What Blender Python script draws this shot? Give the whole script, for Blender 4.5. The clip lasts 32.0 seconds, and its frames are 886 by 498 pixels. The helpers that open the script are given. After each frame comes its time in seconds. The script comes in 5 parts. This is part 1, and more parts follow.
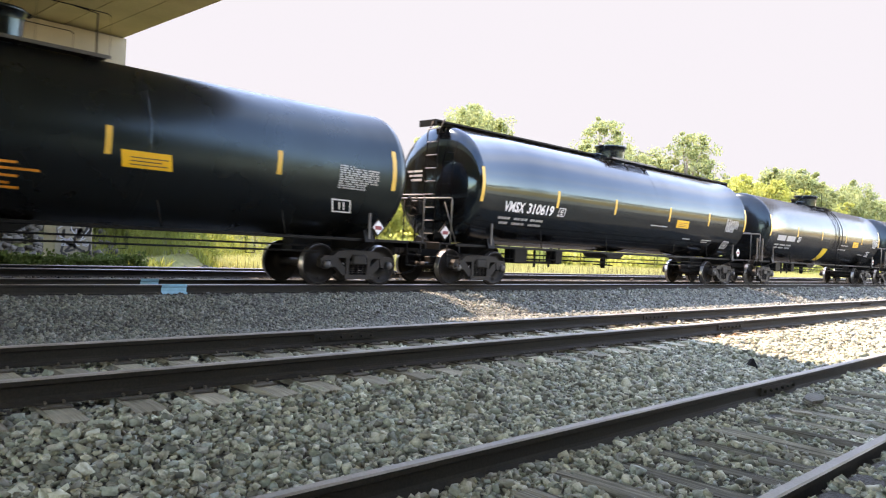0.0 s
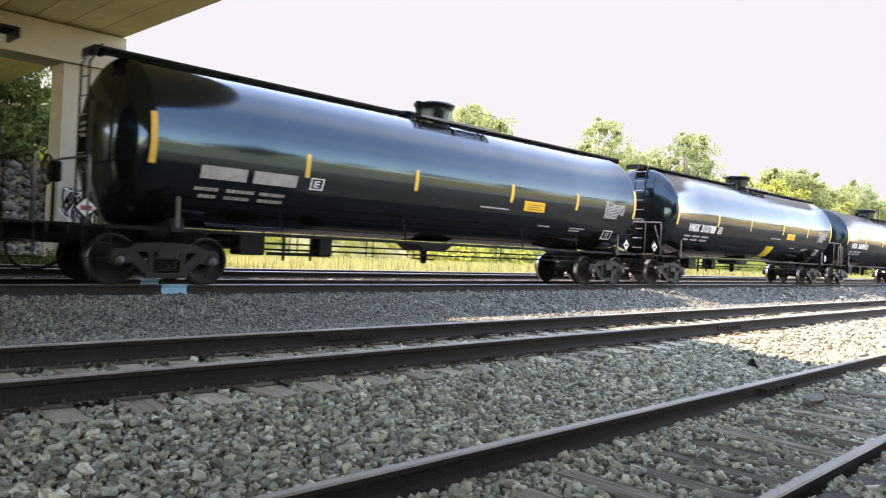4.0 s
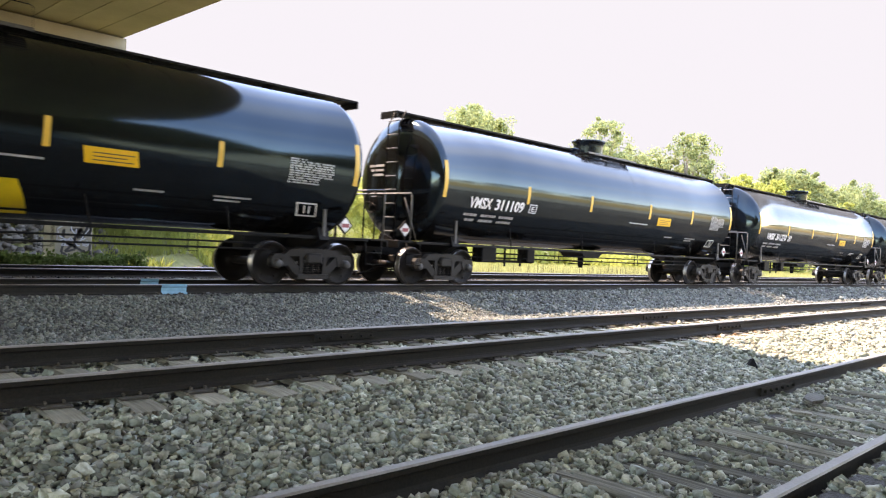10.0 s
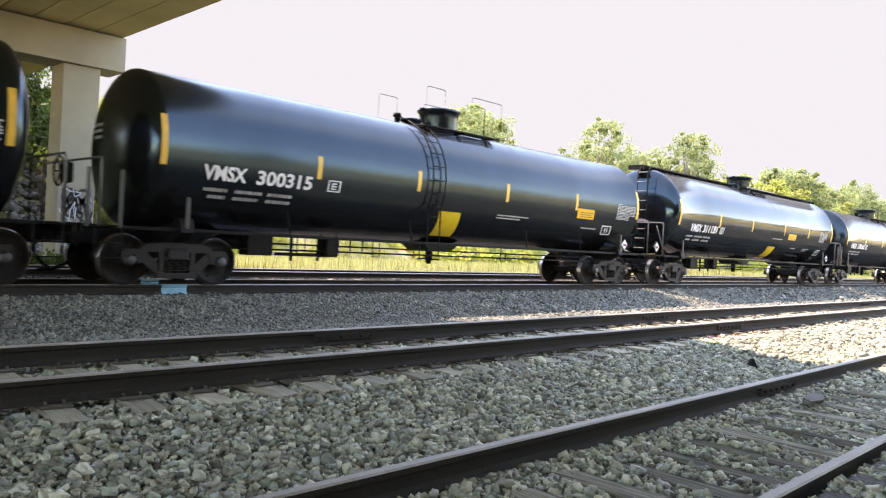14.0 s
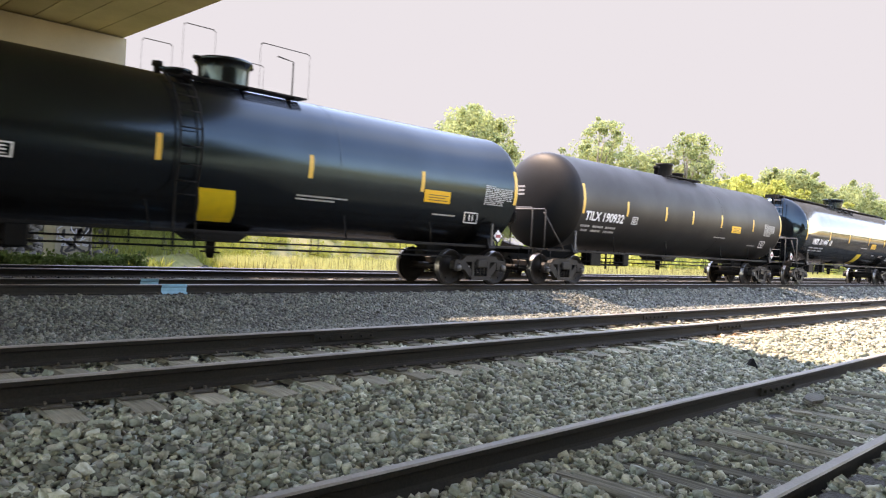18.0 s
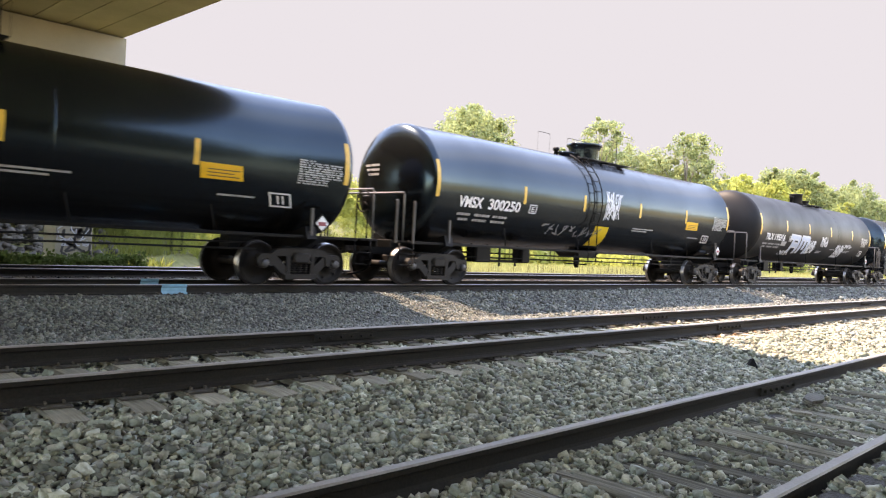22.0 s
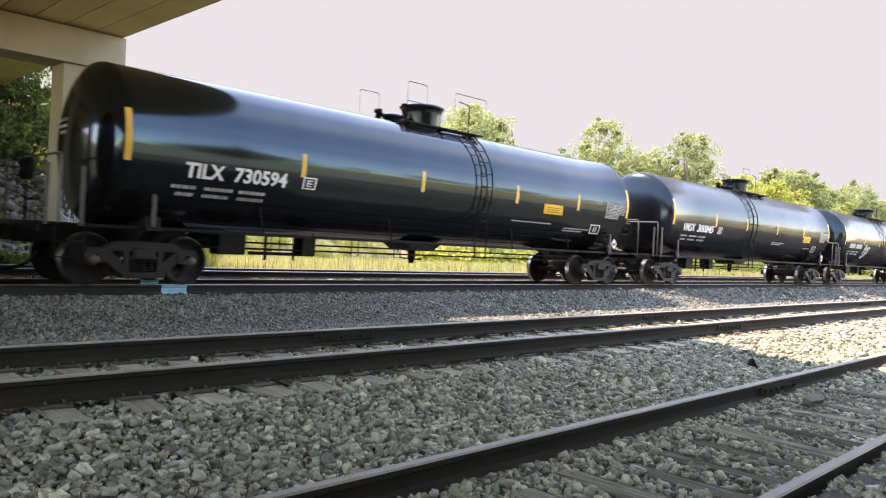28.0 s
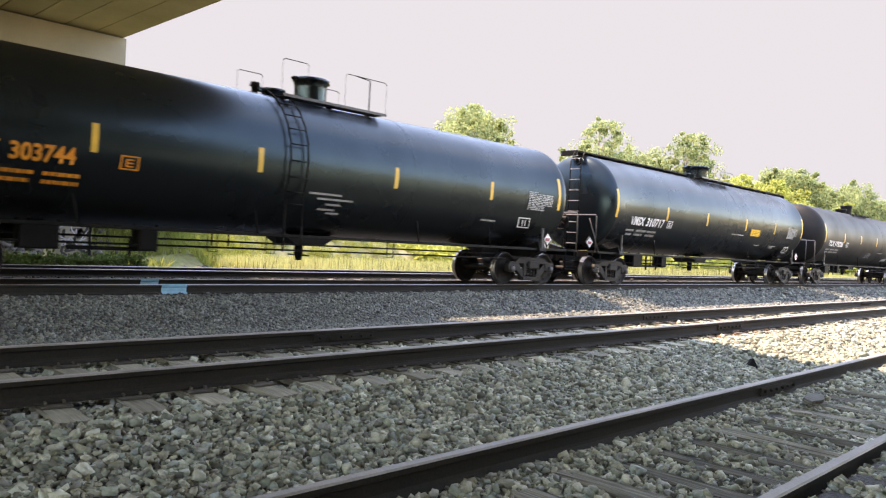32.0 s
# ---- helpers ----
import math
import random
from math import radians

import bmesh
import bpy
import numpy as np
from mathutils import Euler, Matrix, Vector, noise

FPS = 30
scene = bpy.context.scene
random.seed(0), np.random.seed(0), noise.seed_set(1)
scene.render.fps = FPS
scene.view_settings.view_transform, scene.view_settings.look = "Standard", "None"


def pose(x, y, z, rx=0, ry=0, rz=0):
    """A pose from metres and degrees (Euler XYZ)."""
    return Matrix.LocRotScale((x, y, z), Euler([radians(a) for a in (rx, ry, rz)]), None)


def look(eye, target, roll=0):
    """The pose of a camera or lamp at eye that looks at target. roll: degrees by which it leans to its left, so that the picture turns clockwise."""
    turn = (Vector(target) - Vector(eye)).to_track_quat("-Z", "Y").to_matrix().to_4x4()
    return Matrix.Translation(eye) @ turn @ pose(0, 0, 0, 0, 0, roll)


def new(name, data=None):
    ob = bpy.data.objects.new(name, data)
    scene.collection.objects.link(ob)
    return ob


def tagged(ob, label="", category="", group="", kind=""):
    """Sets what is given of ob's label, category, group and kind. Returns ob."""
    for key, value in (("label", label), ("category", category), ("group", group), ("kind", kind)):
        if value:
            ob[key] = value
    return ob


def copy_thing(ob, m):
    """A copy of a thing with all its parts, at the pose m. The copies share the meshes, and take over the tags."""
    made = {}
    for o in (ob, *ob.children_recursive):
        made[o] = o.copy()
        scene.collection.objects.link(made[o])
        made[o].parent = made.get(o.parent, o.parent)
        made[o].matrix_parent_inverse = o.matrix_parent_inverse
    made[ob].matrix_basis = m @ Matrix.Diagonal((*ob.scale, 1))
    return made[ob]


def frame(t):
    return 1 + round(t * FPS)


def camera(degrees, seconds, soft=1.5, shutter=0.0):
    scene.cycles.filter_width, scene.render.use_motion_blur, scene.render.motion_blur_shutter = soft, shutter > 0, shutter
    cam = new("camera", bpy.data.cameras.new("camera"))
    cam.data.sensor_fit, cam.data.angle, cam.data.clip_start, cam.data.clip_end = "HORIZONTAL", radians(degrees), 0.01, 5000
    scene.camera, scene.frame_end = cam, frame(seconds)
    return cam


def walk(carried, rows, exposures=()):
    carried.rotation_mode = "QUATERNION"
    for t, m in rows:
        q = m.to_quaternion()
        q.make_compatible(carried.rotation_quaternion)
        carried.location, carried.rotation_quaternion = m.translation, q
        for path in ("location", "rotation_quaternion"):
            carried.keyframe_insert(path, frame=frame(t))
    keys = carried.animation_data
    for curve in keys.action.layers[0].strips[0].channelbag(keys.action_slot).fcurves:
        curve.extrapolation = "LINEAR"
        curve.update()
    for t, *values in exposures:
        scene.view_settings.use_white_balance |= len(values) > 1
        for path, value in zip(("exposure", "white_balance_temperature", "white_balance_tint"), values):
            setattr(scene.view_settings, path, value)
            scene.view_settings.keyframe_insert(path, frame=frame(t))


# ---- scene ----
cam = camera(61.2, 32.0, soft=1.2, shutter=0.1)
CAM = (0.0, -14.433, 1.0435)
YAW, PITCH, ROLL = 45.239, -0.376, 3.075
cam_dir = Vector((math.sin(radians(YAW)) * math.cos(radians(PITCH)), math.cos(radians(YAW)) * math.cos(radians(PITCH)), math.sin(radians(PITCH))))
CAM_POSE = look(CAM, Vector(CAM) + cam_dir * 10, ROLL)
walk(cam, [(0.0, CAM_POSE), (32.0, CAM_POSE)], [(0.0, 3.66, 10000, 24), (13.0, 3.66, 10000, 24), (17.0, 3.47, 10300, 25), (32.0, 3.47, 10300, 25)])

# ---- light: sun behind the train, sky ----
SUN_FROM = Vector((-0.18, 0.54, 1.0)).normalized()
STREAK_SHIFT = 0.6
world = bpy.data.worlds.new("sky")
scene.world = world
world.use_nodes = True
wn = world.node_tree
sky = wn.nodes.new("ShaderNodeTexSky")
sky.sky_type = "NISHITA"
sky.sun_disc = False
sky.sun_elevation = math.asin(SUN_FROM.z)
sky.sun_rotation = math.atan2(-SUN_FROM.x, SUN_FROM.y)
sky.air_density, sky.dust_density, sky.ozone_density = 1.0, 0.0, 4.0
# pale streaks added to the sky for tank reflections, drawn out along the line
way, parts, over = wn.nodes.new("ShaderNodeTexCoord"), wn.nodes.new("ShaderNodeSeparateXYZ"), wn.nodes.new("ShaderNodeMath")
over.operation, over.inputs[1].default_value = "MAXIMUM", 0.06
wn.links.new(way.outputs["Generated"], parts.inputs[0])
wn.links.new(parts.outputs["Z"], over.inputs[0])
flat = wn.nodes.new("ShaderNodeCombineXYZ")
for i, axis in enumerate("XY"):
    ratio, scaled = wn.nodes.new("ShaderNodeMath"), wn.nodes.new("ShaderNodeMath")
    ratio.operation, scaled.operation = "DIVIDE", "MULTIPLY_ADD"
    wn.links.new(parts.outputs[axis], ratio.inputs[0])
    wn.links.new(over.outputs[0], ratio.inputs[1])
    wn.links.new(ratio.outputs[0], scaled.inputs[0])
    scaled.inputs[1].default_value, scaled.inputs[2].default_value = (0.035, 3.0) if axis == "X" else (1.0, STREAK_SHIFT)
    wn.links.new(scaled.outputs[0], flat.inputs[i])
wisp, veil, streak_mix = wn.nodes.new("ShaderNodeTexNoise"), wn.nodes.new("ShaderNodeMapRange"), wn.nodes.new("ShaderNodeMix")
wisp.inputs["Scale"].default_value, wisp.inputs["Detail"].default_value = 1.7, 2.0
wn.links.new(flat.outputs[0], wisp.inputs["Vector"])
veil.inputs["From Min"].default_value, veil.inputs["From Max"].default_value = 0.5, 0.72
veil.inputs["To Min"].default_value, veil.inputs["To Max"].default_value = 0.0, 0.3
wn.links.new(wisp.outputs["Fac"], veil.inputs["Value"])
streak_mix.data_type = "RGBA"
streak_mix.inputs["B"].default_value = (3.4, 3.7, 4.0, 1)
wn.links.new(veil.outputs["Result"], streak_mix.inputs["Factor"])
wn.links.new(sky.outputs[0], streak_mix.inputs["A"])
wn.links.new(streak_mix.outputs["Result"], wn.nodes["Background"].inputs[0])
wn.nodes["Background"].inputs[1].default_value = 0.15
sun = new("sun", bpy.data.lights.new("sun", "SUN"))
sun.data.energy, sun.data.angle, sun.data.color = 1.3, radians(0.53), (1.0, 0.96, 0.94)
sun.matrix_world = look(SUN_FROM * 60, (0, 0, 0))


def build_sky_glow():
    """A glowing sheet that paints the pale low sky beyond the meadow and the wood."""
    m = bpy.data.materials.new("sky_glow_sheet")
    m.use_nodes = True
    t = m.node_tree
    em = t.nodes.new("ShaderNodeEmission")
    em.inputs["Color"].default_value, em.inputs["Strength"].default_value = (*SKY_GLOW, 1), 1.0
    t.links.new(em.outputs[0], t.nodes["Material Output"].inputs["Surface"])
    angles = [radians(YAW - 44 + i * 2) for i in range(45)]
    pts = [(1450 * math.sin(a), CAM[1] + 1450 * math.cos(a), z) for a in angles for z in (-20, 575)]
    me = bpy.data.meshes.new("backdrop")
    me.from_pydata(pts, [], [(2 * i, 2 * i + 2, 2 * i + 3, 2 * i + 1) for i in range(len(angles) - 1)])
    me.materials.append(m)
    ob = tagged(new("backdrop", me), "pale glowing sheet painted as the low sky", "sky", kind="structure")
    return ob


# emission tuned so the low sky stays just under pure white
SKY_GLOW = (0.0565, 0.0735, 0.1015)
build_sky_glow()


# ---- materials ----
def material(name, color, rough=0.6, metal=0.0, vary=0.25, scale=6.0, fine=60.0, bump=0.2, tint=None, sky_tint=(1, 1, 1), island=0.0, objrand=0.0, dist=0.01, spec=0.5, palette=()):
    """A surface with variation at two scales and fine relief."""
    m = bpy.data.materials.new(name)
    m.use_nodes = True
    t, L = m.node_tree, m.node_tree.links
    b = t.nodes["Principled BSDF"]
    b.inputs["Roughness"].default_value, b.inputs["Metallic"].default_value = rough, metal
    b.inputs["Specular Tint"].default_value = (*sky_tint, 1)
    b.inputs["Specular IOR Level"].default_value = spec
    co = t.nodes.new("ShaderNodeTexCoord")
    n1, n2 = t.nodes.new("ShaderNodeTexNoise"), t.nodes.new("ShaderNodeTexNoise")
    for n, s, d in ((n1, scale, 4.0), (n2, fine, 3.0)):
        n.inputs["Scale"].default_value, n.inputs["Detail"].default_value = s, d
        L.new(co.outputs["Object"], n.inputs["Vector"])
    tint = tint or tuple(c * (1 - vary) for c in color)
    ramp = t.nodes.new("ShaderNodeValToRGB")
    ramp.color_ramp.elements[0].position, ramp.color_ramp.elements[1].position = 0.32, 0.68
    ramp.color_ramp.elements[0].color, ramp.color_ramp.elements[1].color = (*tint, 1), (*color, 1)
    L.new(n1.outputs["Fac"], ramp.inputs["Fac"])
    mix = t.nodes.new("ShaderNodeMix")
    mix.data_type, mix.blend_type = "RGBA", "MULTIPLY"
    mix.inputs["Factor"].default_value = 1.0
    r2 = t.nodes.new("ShaderNodeMapRange")
    r2.inputs["To Min"].default_value, r2.inputs["To Max"].default_value = 1 - vary, 1 + vary * 0.6
    L.new(n2.outputs["Fac"], r2.inputs["Value"])
    L.new(ramp.outputs["Color"], mix.inputs["A"])
    L.new(r2.outputs["Result"], mix.inputs["B"])
    out = mix.outputs["Result"]
    for amount, kind in ((island, "ShaderNodeNewGeometry"), (objrand, "ShaderNodeObjectInfo")):
        if amount:
            g = t.nodes.new(kind)
            rr = t.nodes.new("ShaderNodeMapRange")
            rr.inputs["To Min"].default_value, rr.inputs["To Max"].default_value = 1 - amount, 1 + amount
            L.new(g.outputs["Random Per Island" if island and kind.endswith("Geometry") else "Random"], rr.inputs["Value"])
            mm = t.nodes.new("ShaderNodeMix")
            mm.data_type, mm.blend_type = "RGBA", "MULTIPLY"
            mm.inputs["Factor"].default_value = 1.0
            L.new(out, mm.inputs["A"])
            L.new(rr.outputs["Result"], mm.inputs["B"])
            out = mm.outputs["Result"]
    if palette:
        g, pr, mm = t.nodes.new("ShaderNodeNewGeometry"), t.nodes.new("ShaderNodeValToRGB"), t.nodes.new("ShaderNodeMix")
        pr.color_ramp.interpolation = "CONSTANT"
        for i, c in enumerate(palette):
            e = pr.color_ramp.elements[i] if i < 2 else pr.color_ramp.elements.new(i / len(palette))
            e.position, e.color = i / len(palette), (*c, 1)
        mm.data_type, mm.blend_type = "RGBA", "MULTIPLY"
        mm.inputs["Factor"].default_value = 1.0
        L.new(g.outputs["Random Per Island"], pr.inputs["Fac"])
        L.new(out, mm.inputs["A"])
        L.new(pr.outputs["Color"], mm.inputs["B"])
        out = mm.outputs["Result"]
    L.new(out, b.inputs["Base Color"])
    rm = t.nodes.new("ShaderNodeMapRange")
    rm.inputs["To Min"].default_value, rm.inputs["To Max"].default_value = max(0.02, rough * 0.75), min(1, rough * 1.25)
    L.new(n1.outputs["Fac"], rm.inputs["Value"])
    L.new(rm.outputs["Result"], b.inputs["Roughness"])
    if bump:
        bp = t.nodes.new("ShaderNodeBump")
        bp.inputs["Strength"].default_value, bp.inputs["Distance"].default_value = bump, dist
        L.new(n2.outputs["Fac"], bp.inputs["Height"])
        L.new(bp.outputs["Normal"], b.inputs["Normal"])
    return m


def leaf_material(name, color, glow, island=0.45, thick=0.45):
    m = bpy.data.materials.new(name)
    m.use_nodes = True
    t, L = m.node_tree, m.node_tree.links
    b = t.nodes["Principled BSDF"]
    b.inputs["Roughness"].default_value = 0.7
    b.inputs["Specular IOR Level"].default_value = 0.15
    g = t.nodes.new("ShaderNodeNewGeometry")
    ramp = t.nodes.new("ShaderNodeValToRGB")
    ramp.color_ramp.elements[0].color = (*[c * (1 - island) for c in color], 1)
    ramp.color_ramp.elements[1].color = (*[c * (1 + island) for c in color], 1)
    L.new(g.outputs["Random Per Island"], ramp.inputs["Fac"])
    L.new(ramp.outputs["Color"], b.inputs["Base Color"])
    tr = t.nodes.new("ShaderNodeBsdfTranslucent")
    tr.inputs["Color"].default_value = (*glow, 1)
    mx = t.nodes.new("ShaderNodeMixShader")
    mx.inputs["Fac"].default_value = thick
    L.new(b.outputs[0], mx.inputs[1])
    L.new(tr.outputs[0], mx.inputs[2])
    L.new(mx.outputs[0], t.nodes["Material Output"].inputs["Surface"])
    return m


def wood_material(name, pale, dark, spread):
    """Grey weathered timber with its grain along y, each piece different."""
    m = bpy.data.materials.new(name)
    m.use_nodes = True
    t, L = m.node_tree, m.node_tree.links
    b = t.nodes["Principled BSDF"]
    b.inputs["Roughness"].default_value, b.inputs["Specular IOR Level"].default_value = 0.9, 0.15
    co, info, shift, mp = t.nodes.new("ShaderNodeTexCoord"), t.nodes.new("ShaderNodeObjectInfo"), t.nodes.new("ShaderNodeVectorMath"), t.nodes.new("ShaderNodeMapping")
    times = t.nodes.new("ShaderNodeMath")
    times.operation, times.inputs[1].default_value = "MULTIPLY", 37.0
    L.new(info.outputs["Random"], times.inputs[0])
    L.new(co.outputs["Object"], shift.inputs[0])
    L.new(times.outputs[0], shift.inputs[1])
    mp.inputs["Scale"].default_value = (34.0, 1.3, 20.0)
    L.new(shift.outputs[0], mp.inputs["Vector"])
    grain, blot = t.nodes.new("ShaderNodeTexNoise"), t.nodes.new("ShaderNodeTexNoise")
    grain.inputs["Scale"].default_value, grain.inputs["Detail"].default_value = 1.6, 6.0
    blot.inputs["Scale"].default_value, blot.inputs["Detail"].default_value = 4.0, 4.0
    L.new(mp.outputs["Vector"], grain.inputs["Vector"])
    L.new(shift.outputs[0], blot.inputs["Vector"])
    ramp = t.nodes.new("ShaderNodeValToRGB")
    ramp.color_ramp.elements[0].position, ramp.color_ramp.elements[1].position = 0.32, 0.68
    ramp.color_ramp.elements[0].color, ramp.color_ramp.elements[1].color = (*dark, 1), (*pale, 1)
    L.new(grain.outputs["Fac"], ramp.inputs["Fac"])
    out = ramp.outputs["Color"]
    for source, lo, hi in ((blot.outputs["Fac"], 0.55, 1.4), (info.outputs["Random"], 1 - spread, 1 + spread)):
        r, mm = t.nodes.new("ShaderNodeMapRange"), t.nodes.new("ShaderNodeMix")
        r.inputs["To Min"].default_value, r.inputs["To Max"].default_value = lo, hi
        mm.data_type, mm.blend_type = "RGBA", "MULTIPLY"
        mm.inputs["Factor"].default_value = 1.0
        L.new(source, r.inputs["Value"])
        L.new(out, mm.inputs["A"])
        L.new(r.outputs["Result"], mm.inputs["B"])
        out = mm.outputs["Result"]
    L.new(out, b.inputs["Base Color"])
    bp = t.nodes.new("ShaderNodeBump")
    bp.inputs["Strength"].default_value, bp.inputs["Distance"].default_value = 0.9, 0.012
    L.new(grain.outputs["Fac"], bp.inputs["Height"])
    L.new(bp.outputs["Normal"], b.inputs["Normal"])
    return m


# blue specular tint paints sky colour into the reflections of the black tanks
M_TANK = material("tank_gloss_black", (0.0075, 0.007, 0.007), 0.12, 0, 0.3, 0.5, 30, 0.015, spec=1.0, sky_tint=(0.44, 0.76, 0.98))
M_TANK_P = material("tank_satin_black", (0.0085, 0.008, 0.008), 0.21, 0, 0.35, 0.5, 30, 0.025, spec=1.0, sky_tint=(0.44, 0.75, 0.96))


def matte_film(m, low, high):
    """A near-black matte mix that cuts the paint's reflections, uneven in patches and streaks."""
    t, L = m.node_tree, m.node_tree.links
    b, out = t.nodes["Principled BSDF"], t.nodes["Material Output"]
    co = t.nodes.new("ShaderNodeTexCoord")
    mp = t.nodes.new("ShaderNodeMapping")
    mp.inputs["Scale"].default_value = (0.7, 0.5, 0.3)
    n = t.nodes.new("ShaderNodeTexNoise")
    n.inputs["Scale"].default_value, n.inputs["Detail"].default_value = 1.5, 5.0
    L.new(co.outputs["Object"], mp.inputs["Vector"])
    L.new(mp.outputs["Vector"], n.inputs["Vector"])
    r = t.nodes.new("ShaderNodeMapRange")
    r.inputs["From Min"].default_value, r.inputs["From Max"].default_value = 0.3, 0.7
    r.inputs["To Min"].default_value, r.inputs["To Max"].default_value = low, high
    L.new(n.outputs["Fac"], r.inputs["Value"])
    d = t.nodes.new("ShaderNodeBsdfDiffuse")
    d.inputs["Color"].default_value = (0.0095, 0.009, 0.0085, 1)
    mx = t.nodes.new("ShaderNodeMixShader")
    L.new(r.outputs["Result"], mx.inputs["Fac"])
    L.new(b.outputs[0], mx.inputs[1])
    L.new(d.outputs[0], mx.inputs[2])
    L.new(mx.outputs[0], out.inputs["Surface"])


matte_film(M_TANK, 0.3, 0.4)
matte_film(M_TANK_P, 0.37, 0.46)
M_TANK_N = material("tank_dull_black", (0.007, 0.007, 0.0072), 0.28, 0, 0.35, 0.6, 30, 0.05, spec=0.85, sky_tint=(0.5, 0.83, 1.0))
matte_film(M_TANK_N, 0.38, 0.48)
M_TANK_T = material("tank_matte_black", (0.009, 0.0088, 0.0088), 0.5, 0, 0.4, 0.7, 30, 0.05, tint=(0.0135, 0.013, 0.0128), spec=0.18)
M_TANK_C = material("tank_faded_brown_black", (0.013, 0.011, 0.0108), 0.5, 0, 0.35, 0.7, 30, 0.05, tint=(0.018, 0.015, 0.014), spec=0.12)
M_FRAME = material("frame_black_steel", (0.007, 0.0067, 0.0062), 0.6, 0, 0.4, 4, 60, 0.1, spec=0.12)
M_TRUCK = material("truck_cast_steel", (0.022, 0.0205, 0.0185), 0.6, 0.0, 0.4, 5, 60, 0.2, tint=(0.016, 0.0135, 0.012), spec=0.2)
M_WHEEL = material("wheel_steel", (0.014, 0.012, 0.0105), 0.6, 0.0, 0.45, 6, 60, 0.1, tint=(0.01, 0.008, 0.0065), spec=0.15)
M_TREAD = material("wheel_tread", (0.3, 0.29, 0.28), 0.35, 1.0, 0.2, 6, 60, 0.03)
M_CAP = material("bearing_cap_grey", (0.058, 0.056, 0.054), 0.5, 0.1, 0.3, 8, 60, 0.1)
M_WHITE = material("white_lettering", (0.75, 0.75, 0.74), 0.5, 0, 0.12, 9, 80, 0.03)
M_STENCIL = material("worn_stencil_white", (0.42, 0.42, 0.41), 0.6, 0, 0.3, 9, 60, 0.03)
M_RAILPIPE = material("scuffed_handrail", (0.1, 0.1, 0.1), 0.45, 0.2, 0.35, 6, 50, 0.05)
M_ORANGE = material("orange_lettering", (0.75, 0.26, 0.03), 0.5, 0, 0.15, 9, 80, 0.03)
M_STRIPE = material("yellow_reflective_stripe", (0.75, 0.43, 0.06), 0.45, 0, 0.15, 9, 90, 0.05)
M_YELLOW = material("yellow_panel_paint", (0.8, 0.55, 0.03), 0.45, 0, 0.12, 5, 80, 0.04)
M_SIGN = material("amber_sign", (0.85, 0.45, 0.02), 0.45, 0, 0.12, 5, 80, 0.04)
M_PINK = material("placard_red", (0.3, 0.05, 0.06), 0.5, 0, 0.15, 8, 80, 0.03)
M_GRAFF = material("graffiti_pale_blue", (0.42, 0.5, 0.62), 0.55, 0, 0.2, 6, 60, 0.03)
M_GRAFW = material("graffiti_white", (0.6, 0.62, 0.64), 0.55, 0, 0.25, 6, 60, 0.03)
M_GREYGRAF = material("graffiti_grey", (0.2, 0.2, 0.21), 0.6, 0, 0.25, 6, 60, 0.03)
M_RAIL = material("rail_rusty_steel", (0.03, 0.0265, 0.022), 0.8, 0.0, 0.4, 3, 50, 0.15, tint=(0.022, 0.0195, 0.0165), spec=0.15)
M_RAILTOP = material("rail_worn_head", (0.36, 0.34, 0.33), 0.35, 0.8, 0.25, 2, 50, 0.05, tint=(0.28, 0.25, 0.23))
M_RAILTOP_DULL = material("rail_dull_head", (0.32, 0.29, 0.255), 0.6, 0.0, 0.3, 2, 50, 0.05, tint=(0.21, 0.19, 0.165), spec=0.35)
M_TIE = wood_material("weathered_tie_wood", (0.29, 0.28, 0.22), (0.08, 0.075, 0.058), 0.5)
M_TIE_PALE = wood_material("pale_tie_wood", (0.3, 0.28, 0.215), (0.19, 0.178, 0.138), 0.35)
M_PLATE = material("rusty_plate", (0.085, 0.075, 0.06), 0.8, 0.0, 0.35, 6, 60, 0.2)
ROCKS = ((0.75, 0.8, 0.76), (1.1, 1.09, 1.05), (0.45, 0.48, 0.48), (0.95, 0.92, 0.85), (0.85, 0.95, 1.0), (1.4, 1.4, 1.36), (0.62, 0.6, 0.55), (1.0, 1.05, 0.96), (0.36, 0.36, 0.35), (1.25, 1.22, 1.1),
         (0.85, 0.85, 0.9), (0.6, 0.66, 0.6))
M_STONE = material("ballast_stone", (0.41, 0.425, 0.35), 0.85, 0, 0.4, 9, 60, 0.6, tint=(0.28, 0.283, 0.225), palette=ROCKS, spec=0.3)
# near-black bed: the shade in the gaps between stones is put into its colour
M_GAP_SHADE = material("ballast_gap_shade", (0.035, 0.033, 0.028), 0.9, 0, 0.5, 3, 28, 1.0, tint=(0.03, 0.028, 0.023), dist=0.04)
M_RIPRAP = material("riprap_rock", (0.11, 0.103, 0.088), 0.85, 0, 0.3, 3, 30, 0.4, tint=(0.07, 0.066, 0.056), island=0.45)
M_BROWN = material("rust_brown_ballast", (0.075, 0.06, 0.045), 0.9, 0, 0.3, 4, 40, 0.4, tint=(0.05, 0.04, 0.03), island=0.4)
M_FINE = material("fine_ballast", (0.21, 0.216, 0.19), 0.85, 0, 0.3, 2, 40, 0.5, tint=(0.135, 0.14, 0.125), palette=ROCKS)
M_EARTH = material("meadow_ground", (0.17, 0.175, 0.07), 0.95, 0, 0.35, 0.3, 9, 0.6, tint=(0.23, 0.21, 0.1), dist=0.1)
